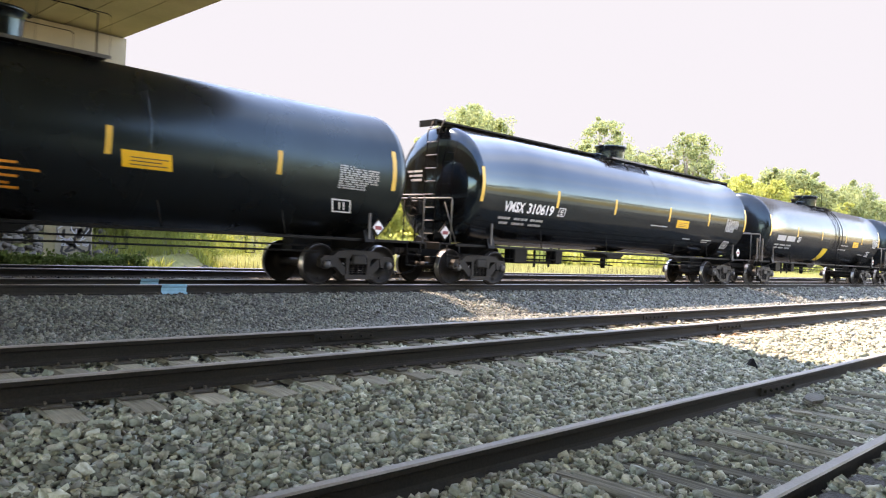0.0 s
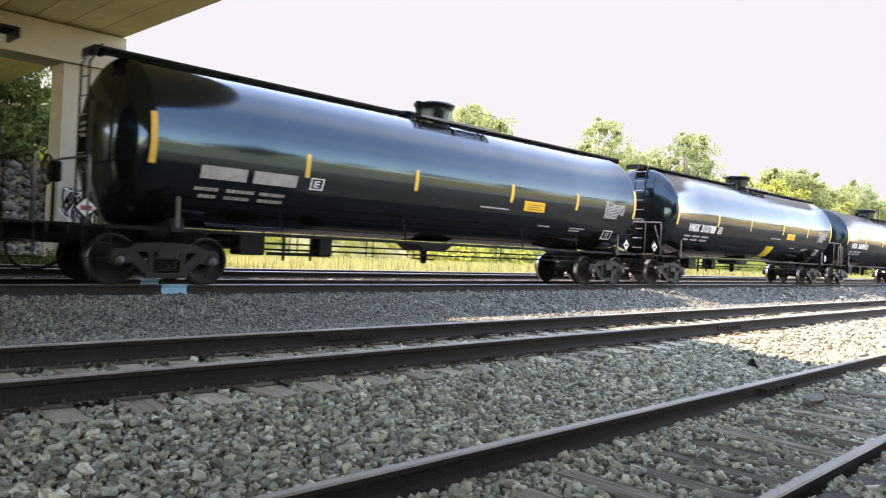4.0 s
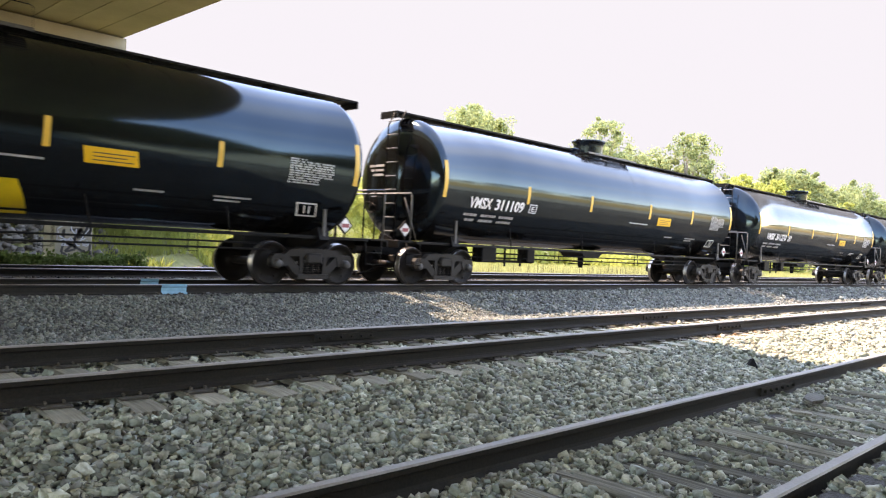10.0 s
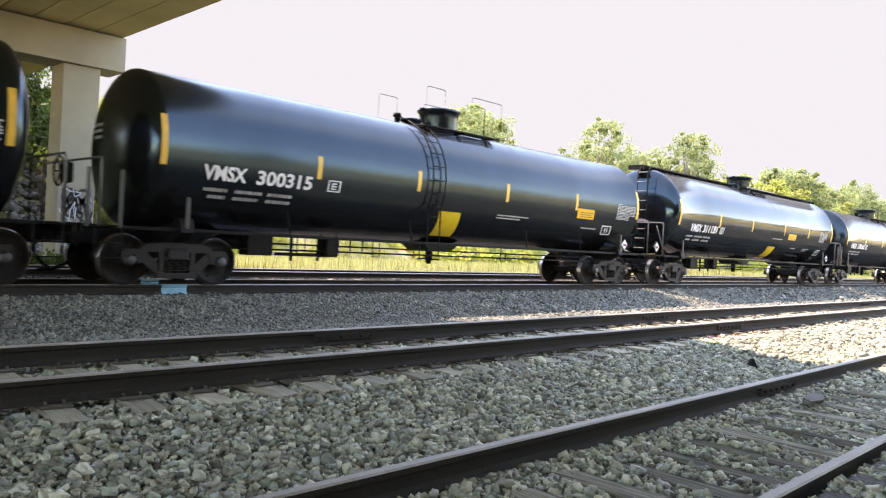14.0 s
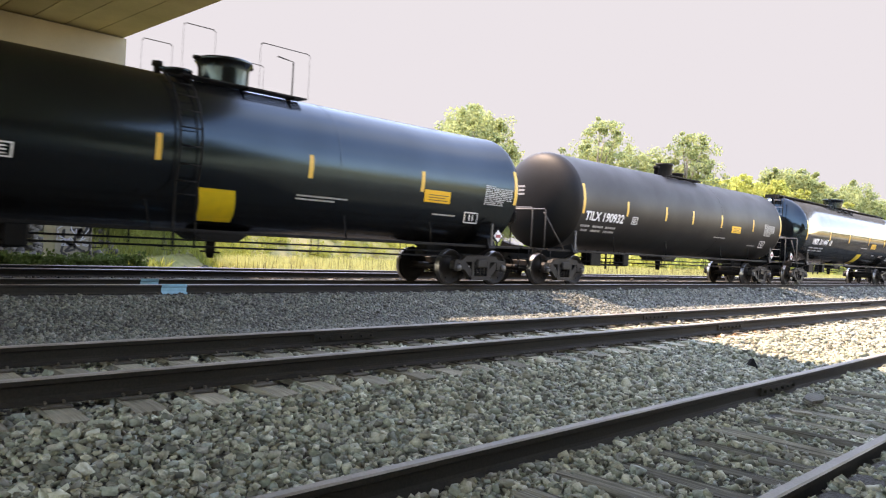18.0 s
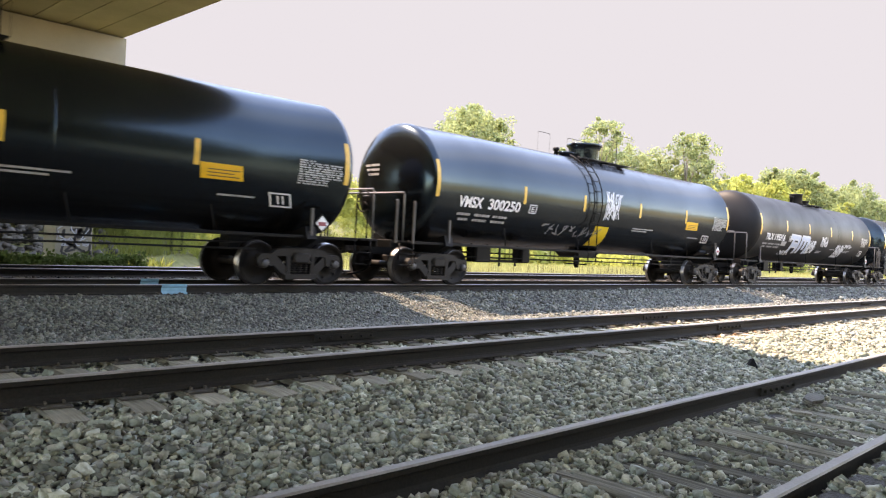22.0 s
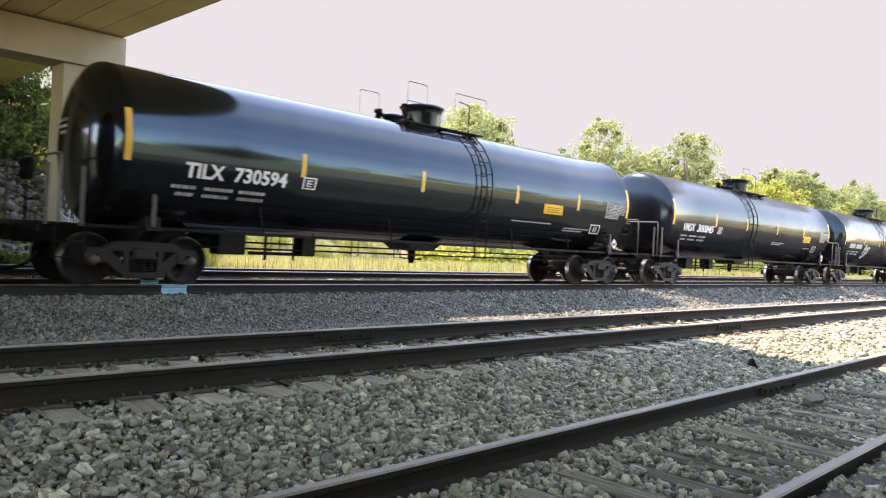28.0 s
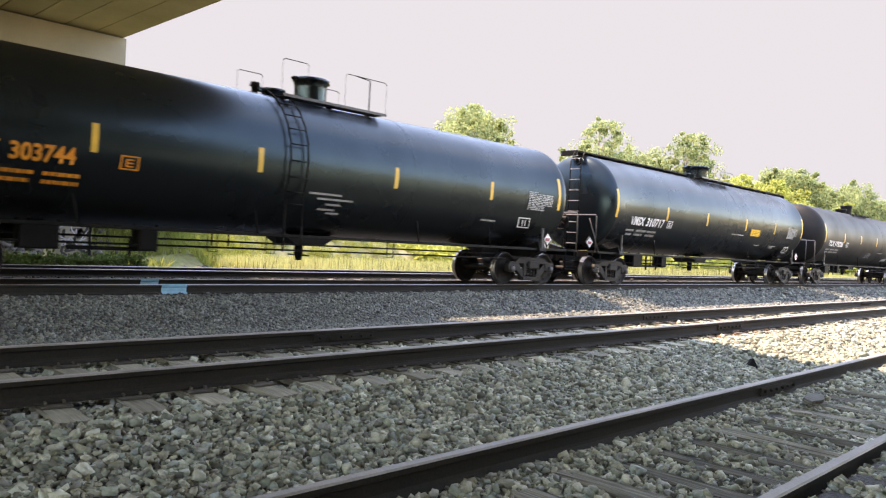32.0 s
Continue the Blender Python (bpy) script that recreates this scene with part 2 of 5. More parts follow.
# orange-tan chosen so that the blue-tinted tanks reflect an olive band
M_REFLECT_BANK = material("reflected_tan_bank", (0.5, 0.35, 0.12), 0.95, 0, 0.3, 0.3, 9, 0.4, tint=(0.36, 0.27, 0.09), dist=0.1)
# ground out of view, paled to brighten the tanks' lower reflection
M_YARD = material("dry_yard_ground", (0.37, 0.345, 0.245), 0.95, 0, 0.35, 0.3, 9, 0.6, tint=(0.28, 0.265, 0.17), dist=0.1)
M_BANK = material("bank_earth", (0.13, 0.15, 0.045), 0.95, 0, 0.4, 0.4, 6, 0.6, tint=(0.2, 0.17, 0.08), dist=0.1)
M_CONC = material("bridge_concrete", (0.33, 0.3, 0.22), 0.85, 0, 0.2, 0.7, 40, 0.15, tint=(0.25, 0.23, 0.17))
M_CONC_B = material("beam_concrete", (0.57, 0.49, 0.25), 0.85, 0, 0.22, 0.8, 40, 0.12, tint=(0.46, 0.39, 0.19), objrand=0.06)
M_PAD = material("dark_bearing_joint", (0.03, 0.028, 0.025), 0.8, 0, 0.3, 5, 40, 0.1)
M_BLUE = material("pale_blue_marking_paint", (0.17, 0.42, 0.52), 0.6, 0, 0.2, 9, 60, 0.1)
M_BARK = material("bark", (0.2, 0.17, 0.13), 0.9, 0, 0.35, 6, 30, 0.5)
M_LEAF_A = leaf_material("leaf_mid_green", (0.15, 0.18, 0.085), (0.36, 0.42, 0.19), 0.35, 0.5)
# leaves out of view, pale and tan to lift the reflected tree line
M_LEAF_W = leaf_material("leaf_wood_edge", (0.34, 0.26, 0.1), (0.4, 0.34, 0.12), 0.3, 0.2)
M_LEAF_B = leaf_material("leaf_yellow_green", (0.2, 0.215, 0.07), (0.54, 0.58, 0.16), 0.35, 0.52)
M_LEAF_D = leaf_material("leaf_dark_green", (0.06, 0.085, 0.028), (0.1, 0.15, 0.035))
M_GRASS = leaf_material("dry_meadow_grass", (0.33, 0.32, 0.135), (0.48, 0.48, 0.19), 0.35)
M_STALK = leaf_material("dry_stalk", (0.1, 0.085, 0.045), (0.1, 0.09, 0.04), 0.4)
M_WEED = leaf_material("weed_green", (0.15, 0.175, 0.055), (0.31, 0.34, 0.075), 0.25)
M_DARK = material("charred_wood", (0.007, 0.006, 0.005), 0.95, 0, 0.3, 8, 50, 0.4, spec=0.1)
M_RUST = material("rust_dust", (0.3, 0.17, 0.09), 0.9, 0, 0.3, 4, 40, 0.3)


# ---- mesh tools ----
class Geo:
    """Gathers points and faces of one mesh."""

    def __init__(self):
        self.v, self.f, self.s, self.m = [], [], [], []

    def add(self, pts, faces, smooth=False, slot=0):
        o = len(self.v)
        self.v += [tuple(p) for p in pts]
        self.f += [tuple(o + i for i in f) for f in faces]
        self.s += [smooth] * len(faces)
        self.m += [slot] * len(faces)
        return self

    def box(self, c, size, turn=None, bev=0.0, slot=0):
        x, y, z = (k / 2 for k in size)
        if bev:
            b = min(bev, x * 0.6, y * 0.6, z * 0.6)
            pts = []
            for sx in (-1, 1):
                for sy in (-1, 1):
                    for sz in (-1, 1):
                        pts += [(sx * (x - b), sy * (y - b), sz * z), (sx * (x - b), sy * y, sz * (z - b)), (sx * x, sy * (y - b), sz * (z - b))]
            bm = bmesh.new()
            for p in pts:
                bm.verts.new(p)
            bmesh.ops.convex_hull(bm, input=bm.verts[:])
            bm.verts.index_update()
            pts = [v.co.copy() for v in bm.verts]
            faces = [[v.index for v in f.verts] for f in bm.faces]
            bm.free()
        else:
            pts = [Vector((sx * x, sy * y, sz * z)) for sx in (-1, 1) for sy in (-1, 1) for sz in (-1, 1)]
            faces = [(0, 1, 3, 2), (4, 6, 7, 5), (0, 4, 5, 1), (2, 3, 7, 6), (0, 2, 6, 4), (1, 5, 7, 3)]
        if turn:
            r = Euler([radians(a) for a in turn]).to_matrix()
            pts = [r @ Vector(p) for p in pts]
        return self.add([(p[0] + c[0], p[1] + c[1], p[2] + c[2]) for p in pts], faces, False, slot)

    def tube(self, path, r, n=8, closed=False, caps=True, slot=0, r2=None):
        path = [Vector(p) for p in path]
        k = len(path)
        rings = []
        up = Vector((0.13, 0.29, 0.95))
        for i, p in enumerate(path):
            a = path[i - 1] if i or closed else p
            b = path[(i + 1) % k] if i < k - 1 or closed else p
            d = (b - a).normalized()
            u = d.cross(up)
            if u.length < 0.05:
                u = d.cross(Vector((1, 0, 0)))
            u.normalize()
            w = d.cross(u)
            rad = r if r2 is None else r + (r2 - r) * i / (k - 1)
            rings += [p + (u * math.cos(q) + w * math.sin(q)) * rad for q in (2 * math.pi * j / n for j in range(n))]
        faces = []
        for i in range(k if closed else k - 1):
            for j in range(n):
                a, b = i * n, ((i + 1) % k) * n
                faces.append((a + j, b + j, b + (j + 1) % n, a + (j + 1) % n))
        self.add(rings, faces, True, slot)
        if caps and not closed:
            o = len(self.v) - k * n
            self.f += [tuple(o + j for j in range(n)), tuple(o + (k - 1) * n + j for j in reversed(range(n)))]
            self.s += [False, False]
            self.m += [slot, slot]
        return self

    def lathe(self, prof, axis="x", n=32, at=(0, 0, 0), smooth=True, slot=0):
        """prof: (along, radius) pairs."""
        pts = []
        for a, r in prof:
            for j in range(n):
                q = 2 * math.pi * j / n
                c, s = r * math.cos(q), r * math.sin(q)
                p = {"x": (a, c, s), "y": (s, a, c), "z": (c, s, a)}[axis]
                pts.append((p[0] + at[0], p[1] + at[1], p[2] + at[2]))
        faces = [(i * n + j, (i + 1) * n + j, (i + 1) * n + (j + 1) % n, i * n + (j + 1) % n) for i in range(len(prof) - 1) for j in range(n)]
        return self.add(pts, faces, smooth, slot)

    def prism(self, poly, lo, hi, axis="x", slot=0):
        """A closed outline pushed from lo to hi along an axis."""
        n = len(poly)
        place = {"x": lambda a, b, t: (t, a, b), "y": lambda a, b, t: (a, t, b), "z": lambda a, b, t: (a, b, t)}[axis]
        pts = [place(a, b, t) for t in (lo, hi) for a, b in poly]
        faces = [(i, (i + 1) % n, n + (i + 1) % n, n + i) for i in range(n)]
        faces += [tuple(reversed(range(n))), tuple(range(n, 2 * n))]
        return self.add(pts, faces, False, slot)

    def mesh(self, name, *mats):
        me = bpy.data.meshes.new(name)
        me.from_pydata(self.v, [], self.f)
        for m in mats:
            me.materials.append(m)
        me.polygons.foreach_set("use_smooth", self.s)
        me.polygons.foreach_set("material_index", self.m)
        me.validate()
        bm = bmesh.new()
        bm.from_mesh(me)
        bmesh.ops.recalc_face_normals(bm, faces=bm.faces[:])
        bm.to_mesh(me)
        bm.free()
        return me


def part(name, geo, mats, parent, label="", at=None):
    """Links one mesh under a thing or a part."""
    me = geo if isinstance(geo, bpy.types.Mesh) else geo.mesh(name, *(mats if isinstance(mats, (list, tuple)) else (mats,)))
    ob = new(name, me)
    ob.parent = parent
    if at is not None:
        ob.matrix_basis = at
    return tagged(ob, label)


def soup(name, verts, faces, mat):
    """One mesh from arrays of points and equal faces."""
    me = bpy.data.meshes.new(name)
    nf, k = faces.shape
    me.vertices.add(len(verts))
    me.vertices.foreach_set("co", verts.astype(np.float32).ravel())
    me.loops.add(nf * k)
    me.loops.foreach_set("vertex_index", faces.astype(np.int32).ravel())
    me.polygons.add(nf)
    me.polygons.foreach_set("loop_start", np.arange(0, nf * k, k, dtype=np.int32))
    me.materials.append(mat)
    me.update(calc_edges=True)
    return me


def random_turns(rng, n):
    q = rng.normal(size=(n, 4))
    q /= np.linalg.norm(q, axis=1)[:, None]
    w, x, y, z = q.T
    return np.stack([np.stack([1 - 2 * (y * y + z * z), 2 * (x * y - z * w), 2 * (x * z + y * w)], -1),
                     np.stack([2 * (x * y + z * w), 1 - 2 * (x * x + z * z), 2 * (y * z - x * w)], -1),
                     np.stack([2 * (x * z - y * w), 2 * (y * z + x * w), 1 - 2 * (x * x + y * y)], -1)], 1)


# ---- the lie of the land ----
T0_Y, T0_Z = 4.85, 0.0
T1_Y, T1_Z = 0.0, 0.0
T2_Y, T2_Z = -8.12, -0.02
T3_Y, T3_Z = -12.185, -0.177
PROFILE_Y = [-400, -40, -15.5, -13.7, -13.06, -12.86, -11.9, -11.6, -10.9, -10.2, -9.5, -6.7, -6.1, -4.9, -3.3, -1.75, -1.2, 1.2, 2.2, 3.2, 6.2, 7.6, 9.0, 14.0, 60, 1500]
PROFILE_Z = [-0.7, -0.6, -0.48, -0.25, -0.235, -0.39, -0.385, -0.345, -0.37, -0.345, -0.265, -0.275, -0.37, -0.47, -0.56, -0.25, -0.19, -0.19, -0.3, -0.21, -0.21, -0.5, -0.55, -0.5, -0.4, -0.4]


def ground_z(y):
    return np.interp(y, PROFILE_Y, PROFILE_Z)


def build_ground():
    xs = [-1500, -300, -60, -20] + [x for x in np.arange(-10, 60, 2.0)] + [70, 90, 120, 200, 400, 1500]
    ys = sorted(set(PROFILE_Y) | set(np.arange(-16, 10, 0.5)))
    g = Geo()
    pts = [(x, y, float(ground_z(y)) + (0.02 * noise.noise((x * 0.7, y * 0.7, 0)) if -16 < y < 14 else 0)) for x in xs for y in ys]
    n = len(ys)
    for i in range(len(xs) - 1):
        for j in range(n - 1):
            g.f.append((i * n + j, (i + 1) * n + j, (i + 1) * n + j + 1, i * n + j + 1))
            ym = (ys[j] + ys[j + 1]) / 2
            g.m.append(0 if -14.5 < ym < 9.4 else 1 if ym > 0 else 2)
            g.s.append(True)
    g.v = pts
    ob = new("ground", g.mesh("ground", M_GAP_SHADE, M_EARTH, M_YARD))
    tagged(ob, "railway bed, blackened for the gaps between stones, passing into a sunlit dry meadow", "ground", kind="structure")


build_ground()


def rock_shapes(seed, count=20):
    """Angular broken stones: hulls of a few points on a flattened block, about one metre long."""
    rr = random.Random(seed)
    shapes = []
    for k in range(count):
        bm = bmesh.new()
        corners = [(x, y, z) for x in (-1, 1) for y in (-1, 1) for z in (-1, 1)]
        for c in corners:
            bm.verts.new([0.5 * u * rr.uniform(0.55, 1.0) * f for u, f in zip(c, (1.15, 0.85, 0.6))])
        bmesh.ops.convex_hull(bm, input=bm.verts[:])
        bmesh.ops.triangulate(bm, faces=bm.faces[:])
        bm.verts.index_update()
        shapes.append((np.array([v.co[:] for v in bm.verts]), np.array([[v.index for v in f.verts] for f in bm.faces])))
        bm.free()
    return shapes


ROCK_SHAPES = rock_shapes(17)


def stones(name, boxes, seed, mat, label, lie=None, clear=True):
    """Loose crushed stones scattered over rectangles (x0, x1, y0, y1, per square metre, size), lying more or less flat."""
    rng = np.random.default_rng(seed)
    allv, allf, o = [], [], 0
    for x0, x1, y0, y1, dens, size in boxes:
        n = int((x1 - x0) * (y1 - y0) * dens)
        x, y = rng.uniform(x0, x1, n), rng.uniform(y0, y1, n)
        keep = (x > 0.24 * (y + 14.4) - 0.4) if clear else (x > 0.9) | (x < 0.24 * (y + 14.4) - 0.4 + 0.9) | (y > -1.0)
        for ry in (T2_Y - 0.75, T2_Y + 0.75, T3_Y - 0.75, T3_Y + 0.75, T1_Y - 0.75, T1_Y + 0.75, T0_Y - 0.75, T0_Y + 0.75):
            keep &= np.abs(y - ry) > 0.085
        x, y = x[keep], y[keep]
        n = len(x)
        s = size * np.exp(rng.normal(0.0, 0.3, n)) * 0.8
        z = (lie(x, y) if lie else ground_z(y)) + s * rng.uniform(-0.42, 0.5, n)
        for ty, tz in ((T2_Y, T2_Z), (T3_Y, T3_Z), (T1_Y, T1_Z), (T0_Y, T0_Z)):
            on = (y - ty > -1.3) & (y - ty < (0.4 if ty == T3_Y else 1.3)) & (np.abs(((x - TIE_X0[ty]) / TIE_GAP[ty] + 0.5) % 1 - 0.5) * TIE_GAP[ty] < 0.115)
            z = np.where(on, z - (0.055 if ty == T3_Y else 0.02) - rng.uniform(0, 0.07, n), z)
        # a turn about the upright, then a lean
        a, b, c = rng.uniform(0, 2 * np.pi, n), rng.normal(0, 0.5, n), rng.normal(0, 0.4, n)
        zero, one = np.zeros(n), np.ones(n)
        rz = np.stack([np.cos(a), -np.sin(a), zero, np.sin(a), np.cos(a), zero, zero, zero, one], -1).reshape(n, 3, 3)
        rx = np.stack([one, zero, zero, zero, np.cos(b), -np.sin(b), zero, np.sin(b), np.cos(b)], -1).reshape(n, 3, 3)
        ry = np.stack([np.cos(c), zero, np.sin(c), zero, one, zero, -np.sin(c), zero, np.cos(c)], -1).reshape(n, 3, 3)
        turn = rx @ ry @ rz
        kind = rng.integers(0, len(ROCK_SHAPES), n)
        for k, (pts, tri) in enumerate(ROCK_SHAPES):
            i = np.nonzero(kind == k)[0]
            v = np.einsum("nij,nkj->nki", turn[i], pts[None] * s[i, None, None]) + np.stack([x[i], y[i], z[i]], -1)[:, None, :]
            allv.append(v.reshape(-1, 3))
            allf.append((tri[None] + (o + np.arange(len(i)) * len(pts))[:, None, None]).reshape(-1, 3))
            o += len(i) * len(pts)
    ob = new(name, soup(name, np.concatenate(allv), np.concatenate(allf), mat))
    tagged(ob, label, "gravel", kind="stuff")


TIE_X0 = {T2_Y: 1.83, T3_Y: 0.36, T1_Y: 0.2, T0_Y: 0.1}
TIE_GAP = {T2_Y: 0.52, T3_Y: 0.515, T1_Y: 0.52, T0_Y: 0.52}
stones("ballast_gravel", [
    (0.6, 5, -13.9, -9.2, 1500, 0.05), (5, 10, -13.9, -9.2, 1350, 0.05), (10, 18, -13.9, -9.2, 700, 0.06), (18, 40, -13.9, -9.2, 130, 0.085),
    (0.8, 13, -9.2, -7.0, 1200, 0.048), (13, 40, -9.2, -7.0, 200, 0.07)], 3, M_STONE, "loose grey crushed stone ballast round the tracks")
stones("shoulder_gravel", [(1.5, 14, -4.6, -1.0, 1100, 0.043), (1.5, 14, -7.0, -4.6, 500, 0.043), (14, 30, -7.0, -1.0, 330, 0.065), (30, 70, -7.0, -1.0, 60, 0.1)], 5, M_FINE,
       "finer blue-grey crushed stone on the track shoulder")


stones("outer_gravel", [(-18, 0.8, -14.4, -1.0, 50, 0.11), (40, 75, -13.9, -7.0, 40, 0.12)], 6, M_STONE, "crushed stone ballast along the rest of the tracks", None, False)
stones("main_line_gravel", [(-6, 45, -1.0, 9.5, 80, 0.06)], 8, M_BROWN, "rust-brown ballast between the main tracks", None, False)
stones("rusty_gravel", [(11.9, 14.2, -9.2, -8.93, 700, 0.05), (13.0, 14.4, -9.6, -9.25, 90, 0.05)], 12, M_RUST, "rust-stained crushed stone beside a rail joint")

# ---- tracks ----
def rail_profile(y, z):
    return [(y + a, z + b) for a, b in ((-0.076, -0.18), (0.076, -0.18), (0.074, -0.168), (0.018, -0.148), (0.009, -0.13), (0.009, -0.06), (0.034, -0.045), (0.037, -0.012),
                                        (0.028, 0.0), (-0.028, 0.0), (-0.037, -0.012), (-0.034, -0.045), (-0.009, -0.06), (-0.009, -0.13), (-0.018, -0.148), (-0.074, -0.168))]


def worn_tie(seed, worn):
    """A wooden tie, its top split and furrowed along the grain and rounded at the ends."""
    rr = random.Random(seed)
    nx, ny, w, length = 12, 16, 0.2 + 0.025 * rr.random(), 2.56
    furrow = [-worn * (rr.random() ** 2.5) for _ in range(nx + 1)]
    furrow[0], furrow[nx] = furrow[0] - worn * 0.6, furrow[nx] - worn * 0.6
    drift = rr.uniform(-1.5, 1.5)
    pts = []
    for j in range(ny + 1):
        y = length * (j / ny - 0.5)
        end = 0.012 if j in (0, ny) else 0.0
        for i in range(nx + 1):
            f = i + drift * (j / ny - 0.5)
            lo = max(0, min(nx - 1, int(f)))
            t = min(1.0, max(0.0, f - lo))
            z = 0.085 + (furrow[lo] * (1 - t) + furrow[lo + 1] * t) * (0.6 + 0.8 * noise.noise((i * 0.7, y * 1.3, seed))) + worn * 0.35 * noise.noise((i * 0.5, y * 2.1, seed + 9)) - end
            pts.append((w * (i / nx - 0.5) + 0.008 * noise.noise((seed, y * 1.7, 2)), y + (rr.uniform(-0.02, 0.02) if end else 0), z))
    n = nx + 1
    faces = [(j * n + i, j * n + i + 1, (j + 1) * n + i + 1, (j + 1) * n + i) for j in range(ny) for i in range(nx)]
    rim = [i for i in range(n)] + [j * n + nx for j in range(1, ny + 1)] + [ny * n + i for i in reversed(range(nx))] + [j * n for j in reversed(range(1, ny))]
    o = len(pts)
    pts += [(pts[i][0], pts[i][1], -0.085) for i in rim]
    faces += [(rim[i], o + i, o + (i + 1) % len(rim), rim[(i + 1) % len(rim)]) for i in range(len(rim))]
    faces.append(tuple(range(o, o + len(rim))))
    return Geo().add(pts, faces)


def build_track(ty, tz, x0, x1, head, tie_to, label, joints=()):
    track = tagged(new("railway_track"), label, "railway track", "railway tracks", "structure")
    for side in (-1, 1):
        y = ty + side * 0.755
        g = Geo()
        g.prism(rail_profile(y, tz), x0, x1)
        for k in range(len(g.f)):
            if k in (7, 8, 9):
                g.m[k] = 1
        rail = part("rail", g, (M_RAIL, head), track)
        for jx in joints:
            if (jx[1] > 0) != (side > 0):
                continue
            b = Geo()
            b.box((jx[0], y - 0.022, tz - 0.095), (0.92, 0.02, 0.085), bev=0.006)
            for k in range(6):
                b.lathe([(0.0, 0.018), (-0.028, 0.018), (-0.028, 0.0)], "y", 6, (jx[0] - 0.38 + k * 0.152, y - 0.032, tz - 0.095), False)
            part("joint_bar", b, M_RAIL, rail, "rusty bolted joint bar")
    ties = [worn_tie(int(ty * 10) + 70 + i, 0.03 if ty == T3_Y else 0.004).mesh("tie", M_TIE if ty == T3_Y else M_TIE_PALE) for i in range(6)]
    plate = Geo().box((0, 0, 0), (0.2, 0.36, 0.018), bev=0.004)
    for sx in (-0.06, 0.06):
        for sy in (-0.1, 0.1):
            plate.box((sx, sy, 0.02), (0.022, 0.03, 0.03), bev=0.005)
    plate = plate.mesh("tie_plate", M_PLATE)
    x = TIE_X0[ty] - 30 * TIE_GAP[ty]
    rng = random.Random(int(ty * 10) + 99)
    while x < tie_to:
        t = part("tie", rng.choice(ties), None, track, at=pose(x + rng.uniform(-0.03, 0.03), ty + rng.uniform(-0.05, 0.05), tz - 0.292 + (0.04 if ty == T3_Y else 0.004) + (rng.uniform(-0.035, 0.004) if ty == T3_Y else rng.uniform(-0.015, 0.006)), rng.uniform(-0.4, 0.4), 0, rng.uniform(-2, 2)))
        if 0 < x < 16 and ty != T3_Y:
            for side in (-1, 1):
                part("tie_plate", plate, None, t, at=pose(0, side * 0.755, 0.096))
        x += TIE_GAP[ty]
    return track


build_track(T0_Y, T0_Z, -60, 400, M_RAILTOP, 45, "far railway track with shiny worn rails before a meadow")
t1 = build_track(T1_Y, T1_Z, -60, 400, M_RAILTOP, 45, "main railway track on raised ballast under the train")
build_track(T2_Y, T2_Z, -60, 400, M_RAILTOP_DULL, 45, "rusty siding track with weathered wooden ties", ((5.55, 1), (12.9, 1), (12.7, -1), (26.0, 1)))
build_track(T3_Y, T3_Z, -60, 400, M_RAILTOP_DULL, 40, "rusty near siding track with half-buried ties", ((8.1, 1),))
for x, y, w in ((6.56, -0.755, 0.5), (6.75, 0.755, 0.38)):
    g = Geo()
    prof = [(-0.077, -0.181), (-0.0745, -0.1675), (-0.019, -0.147), (-0.010, -0.13), (-0.010, -0.06), (-0.035, -0.0455), (-0.038, -0.0115), (-0.0285, 0.0015), (0.028, 0.0015)]
    pts = [(x + sx * w / 2, y + a - 0.002, b + 0.001) for sx in (-1, 1) for a, b in prof]
    n = len(prof)
    g.add(pts, [(i, i + 1, n + i + 1, n + i) for i in range(n - 1)])
    part("paint_mark", g, M_BLUE, [c for c in t1.children if c.name.startswith("rail")][0 if y < 0 else 1], "pale blue paint mark on the rail")

# small things lying on the stones
g = Geo()
g.add([(-0.2, -0.1, 0), (0.18, -0.12, 0), (0.22, 0.08, 0), (-0.15, 0.1, 0), (0.0, -0.02, 0.14), (0.06, 0.03, 0.12)], [(0, 1, 4), (1, 2, 5, 4), (2, 3, 5), (3, 0, 4, 5), (0, 3, 2, 1)])
lump = new("burnt_wood_lump", g.mesh("burnt_wood_lump", M_DARK))
lump.matrix_basis = pose(9.85, -10.46, -0.37, 0, 0, 30) @ Matrix.Diagonal((0.85, 0.8, 1.0, 1))
tagged(lump, "black charred lump of wood lying on the stones", "debris")
g = Geo().prism([(-0.22, -0.04), (0.05, -0.07), (0.25, -0.03), (0.22, 0.04), (0.02, 0.06), (-0.2, 0.03)], -0.02, 0.035, "z")
splinter = new("wood_splinter", g.mesh("wood_splinter", wood_material("damp_grey_wood", (0.15, 0.15, 0.13), (0.045, 0.043, 0.036), 0.1)))
splinter.matrix_basis = pose(7.95, -11.85, -0.3, 14, 3, 8) @ Matrix.Diagonal((1.5, 1.2, 0.6, 1))
chip = new("wood_chip", Geo().prism([(-0.11, -0.02), (0.1, -0.028), (0.13, 0.0), (0.09, 0.026), (-0.12, 0.018)], -0.01, 0.012, "z").mesh("wood_chip", M_TIE_PALE))
chip.matrix_basis = pose(7.1, -12.03, -0.3, 12, 6, -28)
tagged(chip, "pale split chip of wood on the ballast", "debris")
tagged(splinter, "grey weathered splinter of wood on the ballast", "debris")


